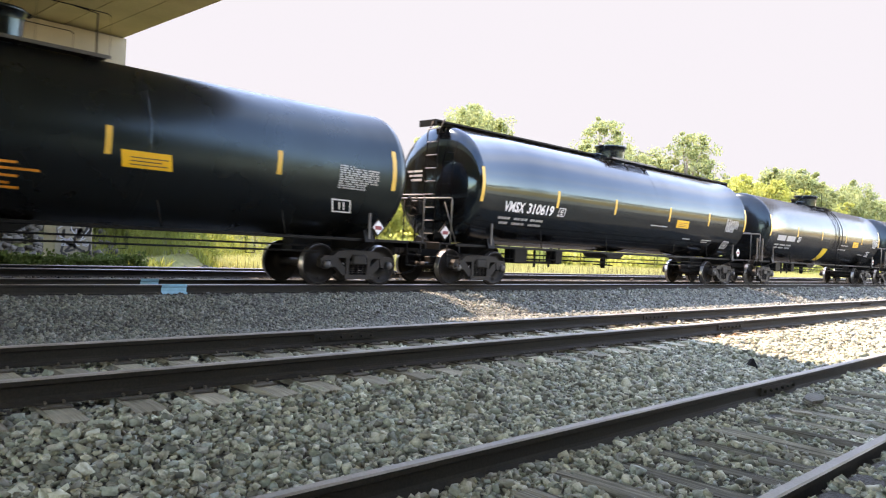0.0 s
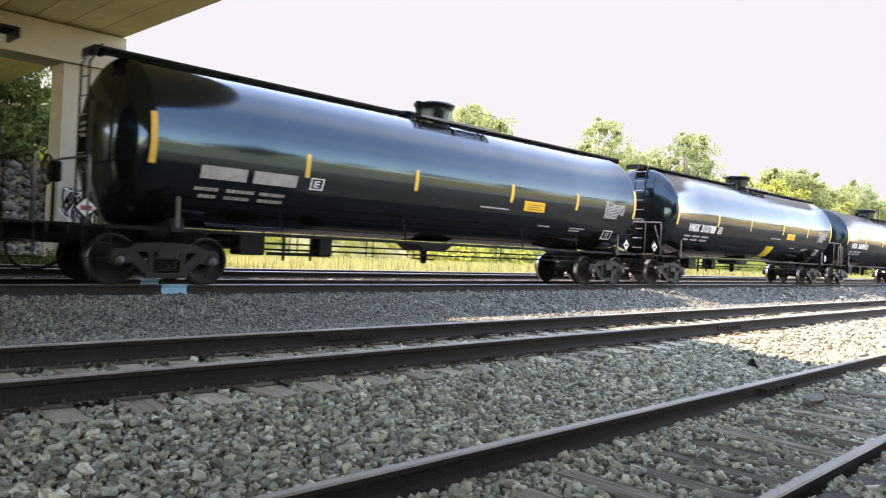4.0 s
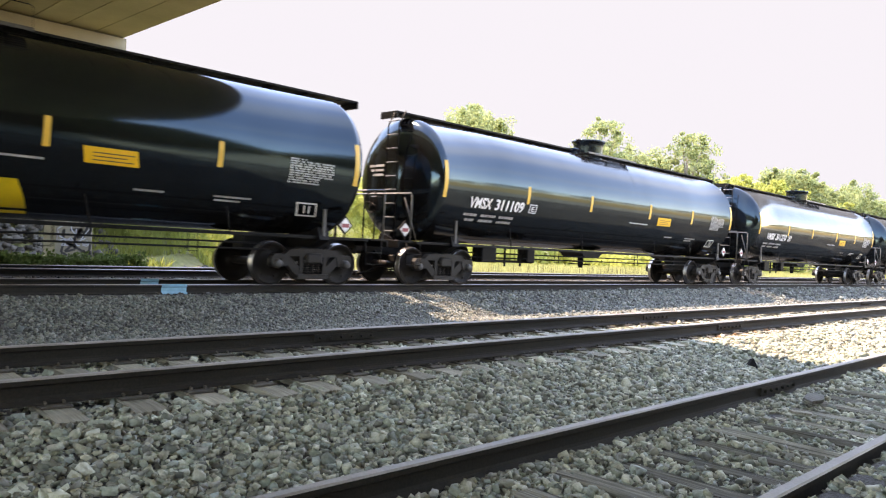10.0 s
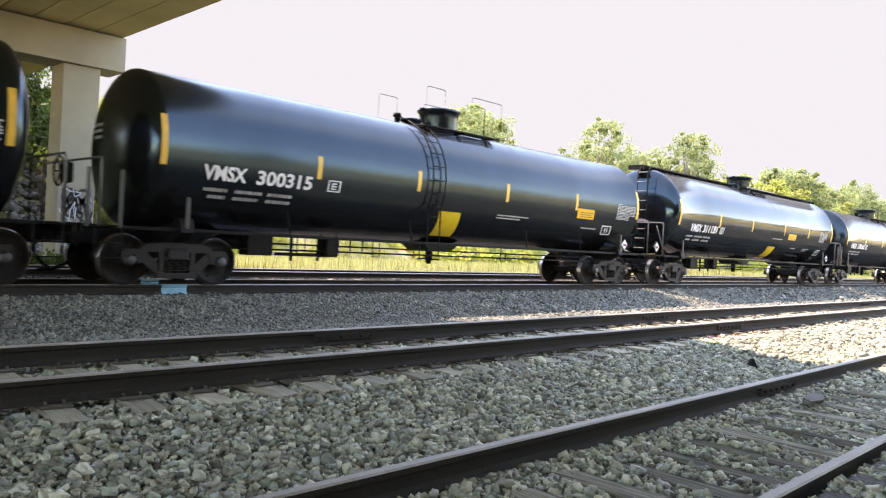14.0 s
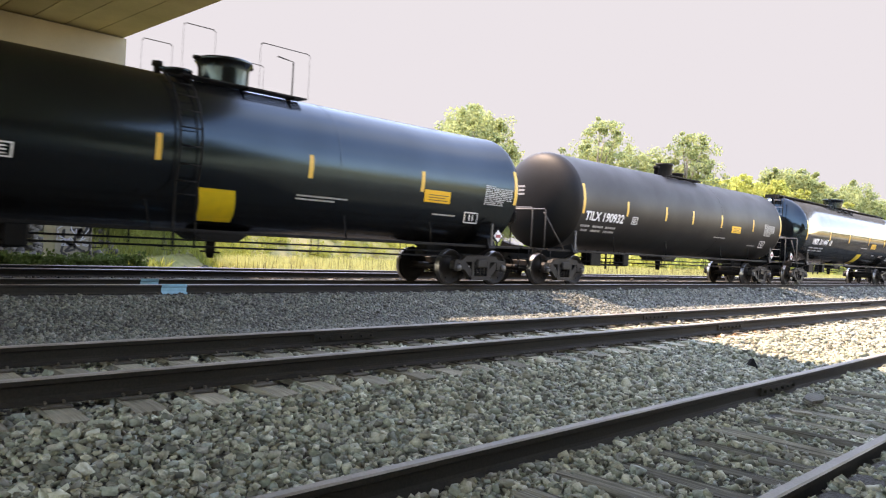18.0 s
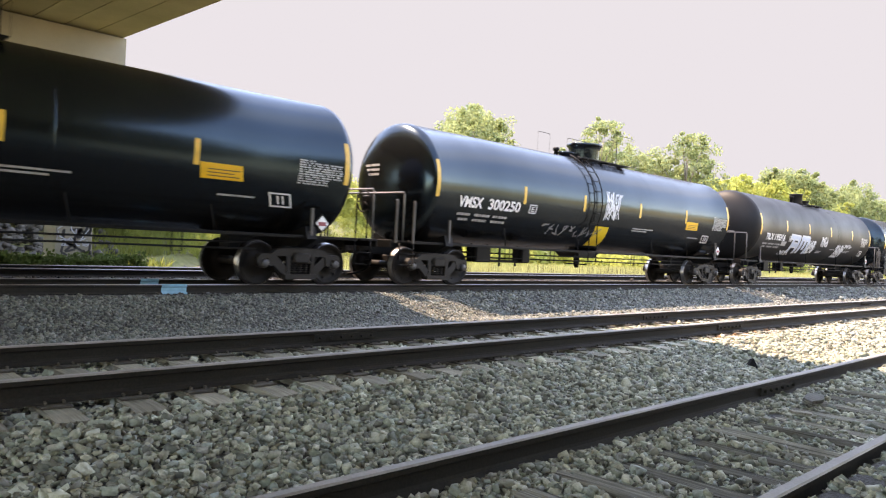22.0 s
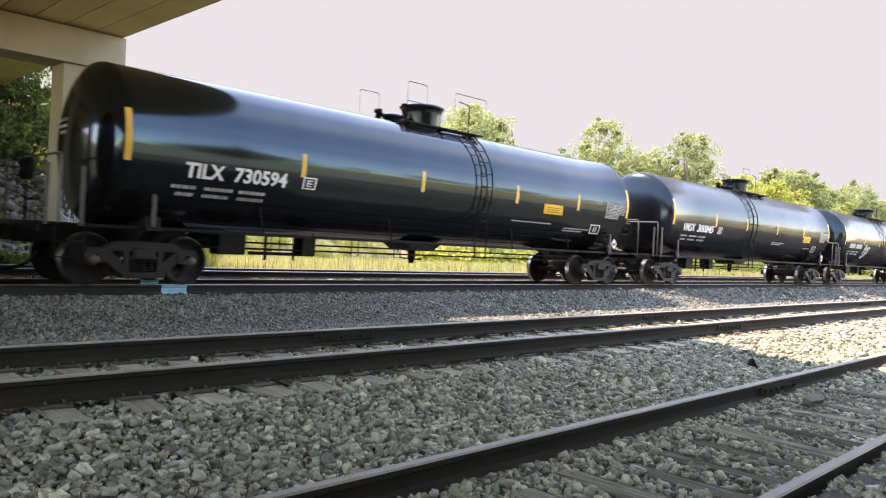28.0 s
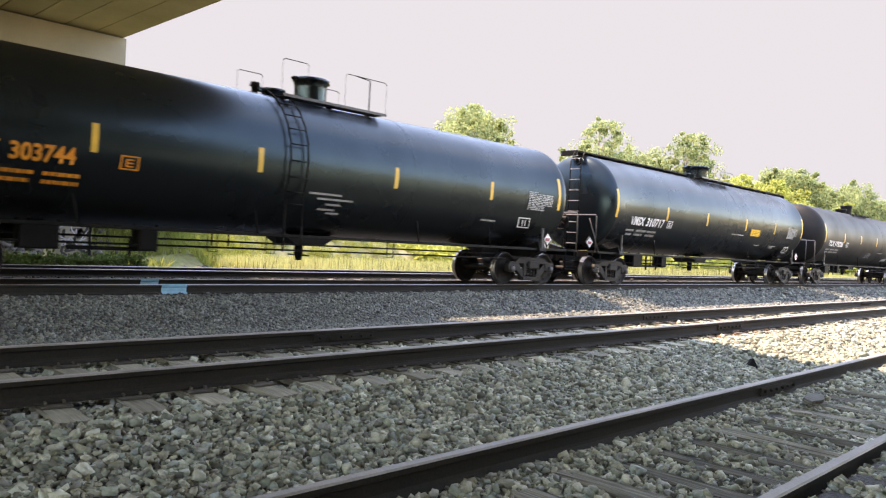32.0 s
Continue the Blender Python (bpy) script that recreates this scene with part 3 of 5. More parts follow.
# ---- the road bridge overhead ----
def build_bridge():
    bridge = tagged(new("road_bridge"), "concrete road bridge of side-by-side box beams on a pier", "bridge", kind="structure")
    zb, w = 6.94, 0.88
    beam = Geo()
    for y0, y1 in ((-36.0, 9.75), (9.8, 31.0)):
        beam.prism([(-w / 2 + 0.02, zb), (w / 2 - 0.02, zb), (w / 2 - 0.005, zb + 0.02), (w / 2 - 0.005, zb + 0.8), (-w / 2 + 0.005, zb + 0.8), (-w / 2 + 0.005, zb + 0.02)], y0, y1, "y")
    beam = beam.mesh("box_beam", M_CONC_B)
    for k in range(23):
        part("box_beam", beam, None, bridge, at=pose(9.4 - w / 2 - k * w, 0, 0))
    xl = 9.4 - 23 * w
    part("deck", Geo().box(((9.4 + xl) / 2, -2.5, zb + 0.9), (9.4 - xl + 0.1, 67.0, 0.19)), M_CONC, bridge)
    for x in (9.3, xl + 0.1):
        part("parapet", Geo().prism([(x - 0.16, zb + 1.0), (x + 0.16, zb + 1.0), (x + 0.11, zb + 1.85), (x - 0.11, zb + 1.85)], -36.0, 31.0, "y"), M_CONC, bridge)
    for yc in (9.85, -24.0):
        cap = Geo().prism([(9.4, 5.83), (9.4, 6.88), (xl + 0.04, 6.88), (xl + 0.04, 5.83)], yc - 0.63, yc + 0.63, "y")
        part("pier_cap", cap, M_CONC, bridge)
        part("bearing_strip", Geo().box(((9.36 + xl) / 2, yc, 6.91), (9.36 - xl, 0.9, 0.058)), M_PAD, bridge)
        for xc in (8.2, 2.4, -3.4, -9.2):
            col = Geo().box((xc, yc + 0.03, 2.62), (1.08, 1.0, 6.42), bev=0.03)
            part("column", col, M_CONC, bridge)


build_bridge()

def scribble(name, x0, x1, z0, z1, y, n, seed, mat, parent, label, thick=0.03):
    rng = random.Random(seed)
    g = Geo()
    for k in range(n):
        x, z = rng.uniform(x0, x1), rng.uniform(z0, z1)
        path = []
        for i in range(7):
            path.append((x, y, z))
            x = min(x1, max(x0, x + rng.uniform(-0.16, 0.3)))
            z = min(z1, max(z0, z + rng.uniform(-0.4, 0.4)))
        for a, b in zip(path, path[1:]):
            d = Vector((b[0] - a[0], 0, b[2] - a[2]))
            if d.length < 0.02:
                continue
            nrm = Vector((-d.z, 0, d.x)).normalized() * thick / 2
            g.add([(a[0] - nrm.x, y, a[2] - nrm.z), (b[0] - nrm.x, y, b[2] - nrm.z), (b[0] + nrm.x, y, b[2] + nrm.z), (a[0] + nrm.x, y, a[2] + nrm.z)], [(0, 1, 2, 3)])
    return part(name, g, mat, parent, label)


column = [c for c in bpy.data.objects["road_bridge"].children if c.name.startswith("column")][0]
scribble("graffiti", 7.72, 8.68, 0.1, 2.1, 9.372, 16, 14, M_CAP, column, "black sprayed scribbles", 0.07)
scribble("graffiti", 7.72, 8.68, 0.4, 2.1, 9.368, 9, 4, M_GRAFW, column, "white sprayed scribbles", 0.03)


# ---- banks, meadow and trees ----
def bank_z(x, y):
    """Height of the road embankment, steep and stony under the bridge, running out beyond it."""
    top = np.where(np.abs(x) > 10, np.minimum(7.3, 6.9 - 0.31 * (np.abs(x) - 14.7)), 7.3)
    under = (y - 14.0) * 0.55 - 0.55
    open_ = (y - 17.2 - 0.25 * np.maximum(0, x - 14.5)) * 0.7 + np.maximum(-0.6, 2.0 - 0.45 * np.maximum(0, x - 14.5))
    f = np.clip((x - 10.5) / 4.0, 0, 1)
    return np.maximum(-0.62, np.minimum(top, under * (1 - f) + open_ * f))


def build_bank():
    xs, ys = np.linspace(-60, 60, 81), np.linspace(13, 120, 90)
    pts, faces = [], []
    for x in xs:
        for y in ys:
            pts.append((x, y, float(bank_z(x, y)) - 0.08 + 0.2 * noise.noise((x * 0.3, y * 0.3, 3))))
    n = len(ys)
    for i in range(len(xs) - 1):
        for j in range(n - 1):
            faces.append((i * n + j, (i + 1) * n + j, (i + 1) * n + j + 1, i * n + j + 1))
    g = Geo().add(pts, faces, True)
    ob = new("embankment", g.mesh("embankment", M_BANK))
    tagged(ob, "grassy road embankment sloping down behind the tracks", "embankment", kind="structure")
    return ob


bank = build_bank()
stones("trackside_rubble", [(4, 16, 7.4, 9.5, 90, 0.1), (4, 17, 9.5, 14.8, 60, 0.13), (17, 30, 9.3, 10.2, 60, 0.1)], 14, M_RIPRAP, "dark broken stone beside the far track", None, False)
stones("riprap", [(3.0, 11.8, 13.6, 22.5, 26, 0.3)], 9, M_RIPRAP, "grey broken rocks on the slope under the bridge", bank_z)


def blades(name, n, xr, yr, height, width, seed, mat, zfun, label, cat, lean=0.35, power=1.0):
    rng = np.random.default_rng(seed)
    x = xr[0] + (xr[1] - xr[0]) * rng.uniform(0, 1, n) ** power
    y = rng.uniform(*yr, n)
    z = zfun(x, y)
    h = height * rng.uniform(0.4, 1.3, n)
    a = rng.uniform(0, 2 * np.pi, n)
    w = width * rng.uniform(0.6, 1.4, n)
    dx, dy = np.cos(a) * w, np.sin(a) * w
    lx, ly = rng.normal(0, lean, n) * h, rng.normal(0, lean, n) * h
    base = np.stack([x, y, z - 0.05], -1)
    v = np.stack([base - np.stack([dx, dy, 0 * x], -1), base + np.stack([dx, dy, 0 * x], -1), base + np.stack([lx, ly, h + 0.05], -1)], 1)
    f = np.arange(n * 3).reshape(n, 3)
    ob = new(name, soup(name, v.reshape(-1, 3), f, mat))
    tagged(ob, label, cat, kind="stuff")


blades("bank_grass", 9000, (10.5, 20), (14.5, 19.5), 0.35, 0.03, 26, M_WEED, bank_z, "green grass at the foot of the embankment", "grass")
blades("meadow_grass", 70000, (16, 110), (9.3, 19), 0.5, 0.026, 21, M_GRASS, lambda x, y: ground_z(y), "tall dry yellow-green meadow grass in sunlight", "grass", power=1.4)
blades("meadow_stalks", 2600, (15, 60), (9.0, 12), 0.85, 0.012, 25, M_STALK, lambda x, y: ground_z(y), "dry brown weed stalks at the meadow edge", "weeds", 0.12)
blades("trackside_weeds", 2500, (5, 13), (12.5, 16.5), 0.45, 0.05, 22, M_WEED, lambda x, y: ground_z(y), "leafy green weeds beside the far track", "weeds", 0.6)

def leaf_cloud(rng, centres, radii, per, size):
    n = len(centres) * per
    c = np.repeat(centres, per, 0)
    d = rng.normal(size=(n, 3))
    d /= np.linalg.norm(d, axis=1)[:, None]
    p = c + d * (np.repeat(radii, per)[:, None] * rng.uniform(0.3, 1.05, (n, 1)) ** 0.6) * [1, 1, 0.8]
    s = size * rng.uniform(0.5, 1.4, n)
    q = np.array([[-0.5, -0.3, 0], [0.5, -0.3, 0.08], [0.62, 0.3, 0], [-0.4, 0.34, 0.08]])
    v = np.einsum("nij,kj->nki", random_turns(rng, n), q) * s[:, None, None] + p[:, None, :]
    return v.reshape(-1, 3), np.arange(n * 4).reshape(n, 4)


def brush(name, n, spots, size, seed, mat, label, cat):
    """Low leafy growth: spots of (x, y, z, radius)."""
    rng = np.random.default_rng(seed)
    sp = np.array(spots)
    v, f = leaf_cloud(rng, sp[:, :3], sp[:, 3], n, size)
    ob = new(name, soup(name, v, f, mat))
    tagged(ob, label, cat, kind="stuff")


rng = np.random.default_rng(44)
bx, by = np.concatenate([rng.normal(8.3, 0.5, 45), rng.normal(10.4, 0.45, 45)]), rng.uniform(13.0, 15.5, 90)
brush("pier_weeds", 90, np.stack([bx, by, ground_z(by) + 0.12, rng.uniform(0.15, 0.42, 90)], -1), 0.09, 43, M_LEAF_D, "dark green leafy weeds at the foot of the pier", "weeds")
bx, by = rng.uniform(4.2, 9.8, 150), rng.uniform(8.0, 9.15, 150)
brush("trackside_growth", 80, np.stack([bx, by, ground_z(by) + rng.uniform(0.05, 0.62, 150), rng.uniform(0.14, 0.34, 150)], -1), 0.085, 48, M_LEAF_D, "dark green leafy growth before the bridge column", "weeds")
bx, by = rng.uniform(11.6, 42, 1100), rng.uniform(15.0, 36, 1100)
brush("bank_brush", 200, np.stack([bx, by, bank_z(bx, by) + 0.05, rng.uniform(0.25, 0.8, 1100)], -1), 0.075, 45, M_WEED, "leafy yellow-green brush covering the embankment", "brush")
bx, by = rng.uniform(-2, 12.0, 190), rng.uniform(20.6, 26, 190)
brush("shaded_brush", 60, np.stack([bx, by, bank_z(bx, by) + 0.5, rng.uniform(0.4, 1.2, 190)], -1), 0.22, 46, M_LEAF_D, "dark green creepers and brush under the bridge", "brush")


def tree_meshes(seed, height, spread, clumps, per, size, mat, sparse=0.0):
    """Trunk with limbs, and a crown of leaves, for a tree of that height."""
    rng = np.random.default_rng(seed)
    g = Geo()
    lean = rng.normal(0, 0.03, 2)
    trunk = [(lean[0] * t * height, lean[1] * t * height, t * height) for t in (0, 0.2, 0.4, 0.6, 0.8)]
    g.tube(trunk, 0.022 * height, 7, r2=0.006 * height)
    cs, rs = [], []
    for k in range(clumps):
        t = rng.uniform(0.3, 0.96)
        a = rng.uniform(0, 2 * math.pi)
        rad = spread * (1 - abs(t - 0.55) ** 1.6 * 1.7) * rng.uniform(0.2, 0.95)
        c = np.array([math.cos(a) * rad + lean[0] * height * t, math.sin(a) * rad + lean[1] * height * t, t * height])
        cs.append(c)
        rs.append(spread * rng.uniform(0.1, 0.3) * (1 - sparse * 0.3))
        if k % 6:
            continue
        # a limb to the clump, and a loose spray of smaller clumps past its end
        low = np.array([lean[0] * height * (t - 0.2), lean[1] * height * (t - 0.2), max(0.15, t - 0.22) * height * 0.8])
        g.tube([low, (low + c) / 2 + [0, 0, 0.03 * height], c], 0.007 * height, 5, r2=0.002 * height)
        tip = c + (c - low) / np.linalg.norm(c - low) * spread * rng.uniform(0.1, 0.34)
        g.tube([c, tip], 0.002 * height, 4, r2=0.001 * height)
        for u in (0.35, 0.7, 1.0):
            cs.append(c + (tip - c) * u + rng.normal(0, spread * 0.04, 3))
            rs.append(spread * rng.uniform(0.05, 0.11))
    v, f = leaf_cloud(rng, np.array(cs), np.array(rs), per, size)
    return g.mesh("trunk", M_BARK), soup("crown", v, f, mat)


TREES = [tree_meshes(31, 10.0, 3.6, 210, 115, 0.14, M_LEAF_A), tree_meshes(32, 12.0, 4.2, 190, 100, 0.15, M_LEAF_A, 0.7), tree_meshes(33, 8.5, 4.6, 220, 110, 0.16, M_LEAF_B),
         tree_meshes(34, 11.0, 4.4, 160, 50, 0.3, M_LEAF_D), tree_meshes(35, 11.0, 3.2, 90, 60, 0.13, M_LEAF_A, 0.9), tree_meshes(36, 10.0, 3.8, 120, 40, 0.32, M_LEAF_W)]
TREE_LABELS = ["leafy green deciduous tree beyond the meadow", "tall airy green tree with gaps in its crown", "broad bright yellow-green tree in sunlight",
               "dense dark green tree", "thin tree with sparse foliage and bare twigs", "tan-leaved tree in the wood behind the sidings"]


def tree(kind, x, y, z=-0.5, scale=1.0, turn=0):
    t = tagged(new("tree"), TREE_LABELS[kind], "tree", "trees along the line")
    m = pose(x, y, z, 0, 0, turn) @ Matrix.Diagonal((scale, scale, scale, 1))
    t.matrix_basis = m
    part("trunk", TREES[kind][0], None, t)
    part("crown", TREES[kind][1], None, t)
    return t


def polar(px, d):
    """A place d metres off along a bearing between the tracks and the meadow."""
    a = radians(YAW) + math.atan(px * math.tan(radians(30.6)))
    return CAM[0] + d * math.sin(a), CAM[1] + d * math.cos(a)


rng = random.Random(5)
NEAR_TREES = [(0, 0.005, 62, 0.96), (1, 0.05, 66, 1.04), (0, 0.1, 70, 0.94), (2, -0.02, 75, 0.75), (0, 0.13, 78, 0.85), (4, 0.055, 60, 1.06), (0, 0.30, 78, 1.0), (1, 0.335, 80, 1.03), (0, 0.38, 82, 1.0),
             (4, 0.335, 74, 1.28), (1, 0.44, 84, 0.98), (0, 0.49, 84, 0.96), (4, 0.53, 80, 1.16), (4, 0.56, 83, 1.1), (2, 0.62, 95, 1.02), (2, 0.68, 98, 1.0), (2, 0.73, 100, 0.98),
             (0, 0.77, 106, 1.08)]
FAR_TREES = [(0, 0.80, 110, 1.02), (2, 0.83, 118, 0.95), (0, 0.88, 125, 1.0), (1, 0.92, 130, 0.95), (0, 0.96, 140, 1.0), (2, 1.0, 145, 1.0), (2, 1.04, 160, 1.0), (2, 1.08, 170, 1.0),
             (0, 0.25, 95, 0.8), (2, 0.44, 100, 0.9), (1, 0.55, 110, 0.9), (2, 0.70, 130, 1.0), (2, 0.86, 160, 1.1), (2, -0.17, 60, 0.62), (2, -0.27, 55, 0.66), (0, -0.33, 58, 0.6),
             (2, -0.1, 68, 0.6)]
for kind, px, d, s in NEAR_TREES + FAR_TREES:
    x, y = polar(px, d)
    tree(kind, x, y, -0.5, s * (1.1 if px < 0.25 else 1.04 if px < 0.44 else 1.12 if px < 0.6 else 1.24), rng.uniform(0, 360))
for x, y, s in ((4, 26, 0.62), (7.5, 25.5, 0.5), (10.5, 25, 0.42), (0, 27, 0.8)):
    tree(3, x, y, float(bank_z(np.array(x), np.array(y))) - 0.3, s, rng.uniform(0, 360))
for x, y, s in ((13.2, 20.4, 0.34), (13.9, 21.2, 0.24), (13.0, 19.3, 0.28), (12.1, 17.2, 0.44), (12.9, 18.6, 0.44), (11.4, 16.4, 0.36), (13.9, 19.6, 0.4), (13.4, 17.0, 0.22)):
    tree(2, x, y, float(bank_z(np.array(x), np.array(y))) - 0.3, s, rng.uniform(0, 360))
spots = []
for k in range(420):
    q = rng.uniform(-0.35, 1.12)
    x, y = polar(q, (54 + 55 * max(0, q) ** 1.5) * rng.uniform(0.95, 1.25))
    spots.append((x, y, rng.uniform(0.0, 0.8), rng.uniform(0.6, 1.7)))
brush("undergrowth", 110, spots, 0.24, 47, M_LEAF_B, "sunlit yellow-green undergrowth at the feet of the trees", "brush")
# unseen bank behind the viewer, added to darken the underbridge and its reflections
g = Geo()
xs, ys = np.linspace(-60, 40, 41), np.linspace(-60, -17.5, 35)
for x in xs:
    for y in ys:
        g.v.append((x, y, max(-0.75, min(7.3 - 0.31 * max(0, abs(x) - 10.5), (-19 - y) * 0.6)) + 0.15 * noise.noise((x * 0.3, y * 0.3, 5))))
for i in range(len(xs) - 1):
    for j in range(len(ys) - 1):
        a = i * len(ys) + j
        g.f.append((a, a + len(ys), a + len(ys) + 1, a + 1))
g.s, g.m = [True] * len(g.f), [0] * len(g.f)
tagged(new("embankment", g.mesh("embankment", M_YARD)), "unseen bank added behind the sidings to block light", "embankment", kind="structure")
# unseen dark trees, put in to block the bright band in the left reflections
for x, y, s in ((11.5, -22.5, 1.0), (13.6, -21.0, 0.95), (15.5, -24.0, 1.05), (18.0, -26.5, 1.05), (10.0, -25.5, 0.9), (12.6, -25.0, 1.1), (20.5, -28.5, 0.95)):
    tree(3, x, y, -0.7, s, rng.uniform(0, 360))
# long bank with a wood on it, behind the viewer, added for tank reflections
g = Geo()
xs, ys = np.linspace(-120, 420, 55), (-36, -38, -41, -44, -47, -50, -60, -90)
for x in xs:
    for y in ys:
        g.v.append((x, y, float(np.interp(y, (-90, -50, -36), (7.0, 6.2, -0.9))) + 0.5 * noise.noise((x * 0.06, y * 0.2, 8))))
for i in range(len(xs) - 1):
    for j in range(len(ys) - 1):
        a = i * len(ys) + j
        g.f.append((a, a + 1, a + len(ys) + 1, a + len(ys)))
g.s, g.m = [True] * len(g.f), [0] * len(g.f)
tagged(new("grass_bank", g.mesh("grass_bank", M_REFLECT_BANK)), "long unseen bank, orange-tan so that the tanks reflect olive", "bank", kind="structure")
for k in range(52):
    tree(5, -70 + k * 8.0 + rng.uniform(-2, 2), -60 + rng.uniform(-5, 4), 6.0, rng.uniform(0.6, 0.85), rng.uniform(0, 360))


# ---- the train ----
class Kind:
    """Measures of a kind of tank car: tank radius and its centre's height, half length of barrel, end of the heads."""

    def __init__(self, r, zc, half, end, paint, ladder, label, dome=0.25, shift=0.12):
        self.r, self.zc, self.half, self.end, self.paint, self.ladder, self.label, self.dome, self.shift = r, zc, half, end, paint, ladder, label, dome, shift


KINDS = {
    "W": Kind(1.565, 2.655, 8.08, 8.54, M_TANK, False, "glossy black tank car with a full-length roof walkway", 0.25, 0.06),
    "P": Kind(1.505, 2.565, 8.12, 8.54, M_TANK_P, True, "satin black tank car with side ladders and a dome platform", 0.25, 0.14),
    "T": Kind(1.52, 2.57, 7.78, 8.36, M_TANK_T, False, "matte black older tank car with a narrow valve housing", 0.25, 0.0),
    "C": Kind(1.53, 2.57, 7.85, 8.5, M_TANK_C, False, "faded brown-black tank car with a low dome", 0.85, 0.2),
    "N": Kind(1.505, 2.565, 8.12, 8.64, M_TANK_N, True, "dull black tank car with orange lettering"),
}
KINDS["V"] = KINDS["R"] = KINDS["P"]
KINDS["Q"] = Kind(1.505, 2.565, 8.12, 8.54, M_TANK, True, "glossy black tank car with side ladders and a dome platform", 0.25, 0.14)
KINDS["S"] = KINDS["T"]
KINDS["U"] = Kind(1.52, 2.57, 7.78, 8.36, M_TANK_T, False, "matte black older tank car with a narrow valve housing", 0.25, 0.45)
KINDS["M"] = KINDS["N"]
# marks on the side: stripes, amber notice, thin stencil lines (x0, x1, z), slanted panel (x0, x1, z0, z1, skew), ladder
MARKS = {}
MARKS["W"] = ((-4.74, -1.67, 1.85, 4.87), (2.47, 3.38, 2.08, 2.35), ((0.7, 1.85, 2.05), (3.39, 3.94, 1.7), (4.91, 5.72, 1.71), (4.95, 5.5, 1.64)), (1.07, 1.89, 1.18, 1.72, -0.35), None)
MARKS["P"] = ((-4.75, -1.44, 2.25, 5.0), (3.58, 4.48, 2.06, 2.35), ((1.55, 2.75, 2.08), (1.45, 2.65, 1.86), (5.2, 6.1, 1.68)), (-0.6, 0.16, 1.25, 1.86, -0.25), 1.05)
MARKS["V"] = ((-4.6, -1.72, 1.53, 4.74), (4.87, 5.76, 2.04, 2.33), ((1.3, 2.63, 1.88), (1.3, 2.3, 1.81), (5.3, 6.1, 1.75)), (-0.6, 0.16, 1.25, 1.86, -0.25), -1.16)
MARKS["R"] = ((-4.45, -2.15, 1.35, 5.05), (3.75, 4.62, 2.07, 2.35), ((1.05, 1.7, 1.76), (1.05, 1.62, 1.69), (2.75, 3.95, 1.8), (4.6, 5.5, 1.74)), (0.3, 0.9, 1.28, 1.84, -0.25), -0.9)
MARKS["Q"] = ((-4.36, -0.96, 2.58, 5.45), (3.85, 4.75, 2.07, 2.34), ((2.6, 4.4, 1.78), (5.1, 6.4, 1.7), (5.1, 6.1, 1.63)), (-0.6, 0.16, 1.25, 1.86, -0.25), 1.2)
MARKS["T"] = ((-4.7, -1.87, 1.09, 4.15), (3.2, 4.07, 2.2, 2.5), ((1.9, 2.9, 1.86), (5.3, 6.1, 1.66)), None, None)
MARKS["U"] = ((-4.71, -2.17, -0.16, 2.24, 5.24), (3.25, 4.1, 2.12, 2.38), ((1.9, 2.9, 1.86), (5.3, 6.1, 1.66)), None, None)
MARKS["C"] = ((-4.58, -1.68, 1.41, 4.88), (2.68, 3.5, 1.58, 1.83), ((0.3, 1.2, 1.9),), (0.33, 0.86, 1.22, 1.56, -0.3), None)
MARKS["N"] = ((-5.07, -1.92, 1.59, 4.95), (1.86, 2.76, 2.08, 2.37), (), None, -1.02)
MARKS["M"] = ((-5.0, -1.85, 1.71, 5.04), None, ((4.9, 5.5, 1.72),), None, -1.02)
MARKS["S"] = ((-4.77, -1.91, 1.18, 4.58), None, ((1.55, 2.32, 1.82), (3.82, 4.74, 1.8), (3.82, 4.5, 1.73), (-0.18, 0.5, 1.68), (-0.18, 0.4, 1.61)), None, None)


def on_side(k, x, z, lift=0.004):
    """A place on the viewer's side of the barrel at that height, and its slope angle."""
    s = max(-0.98, min(0.98, (z - k.zc) / k.r))
    a = math.asin(s)
    return x, -(k.r + lift) * math.cos(a), k.zc + (k.r + lift) * math.sin(a)


def patch(g, k, x0, x1, z0, z1, lift=0.004, rows=4, skew=0.0):
    """A thin sheet that follows the barrel's side."""
    pts = []
    for i in range(rows + 1):
        z = z0 + (z1 - z0) * i / rows
        dx = skew * i / rows
        pts += [on_side(k, x0 + dx, z, lift), on_side(k, x1 + dx, z, lift)]
    g.add(pts, [(2 * i, 2 * i + 1, 2 * i + 3, 2 * i + 2) for i in range(rows)], True)
    return g


def lettering(k, text, x, z, size, bold=0.012, width=None, lift=0.014):
    """Letters laid on the barrel's side, from x on, standing at height z."""
    cu = bpy.data.curves.new("lettering", "FONT")
    cu.body, cu.size, cu.offset, cu.resolution_u = text, size, bold, 3
    tmp = bpy.data.objects.new("lettering", cu)
    scene.collection.objects.link(tmp)
    bpy.context.view_layer.update()
    me = bpy.data.meshes.new_from_object(tmp.evaluated_get(bpy.context.evaluated_depsgraph_get()))
    bpy.data.objects.remove(tmp)
    bpy.data.curves.remove(cu)
    xs = [v.co.x for v in me.vertices]
    f = (width / (max(xs) - min(xs))) if width else 1.0
    for v in me.vertices:
        v.co = on_side(k, x + (v.co.x - min(xs)) * f, z + v.co.y, lift)
    return me


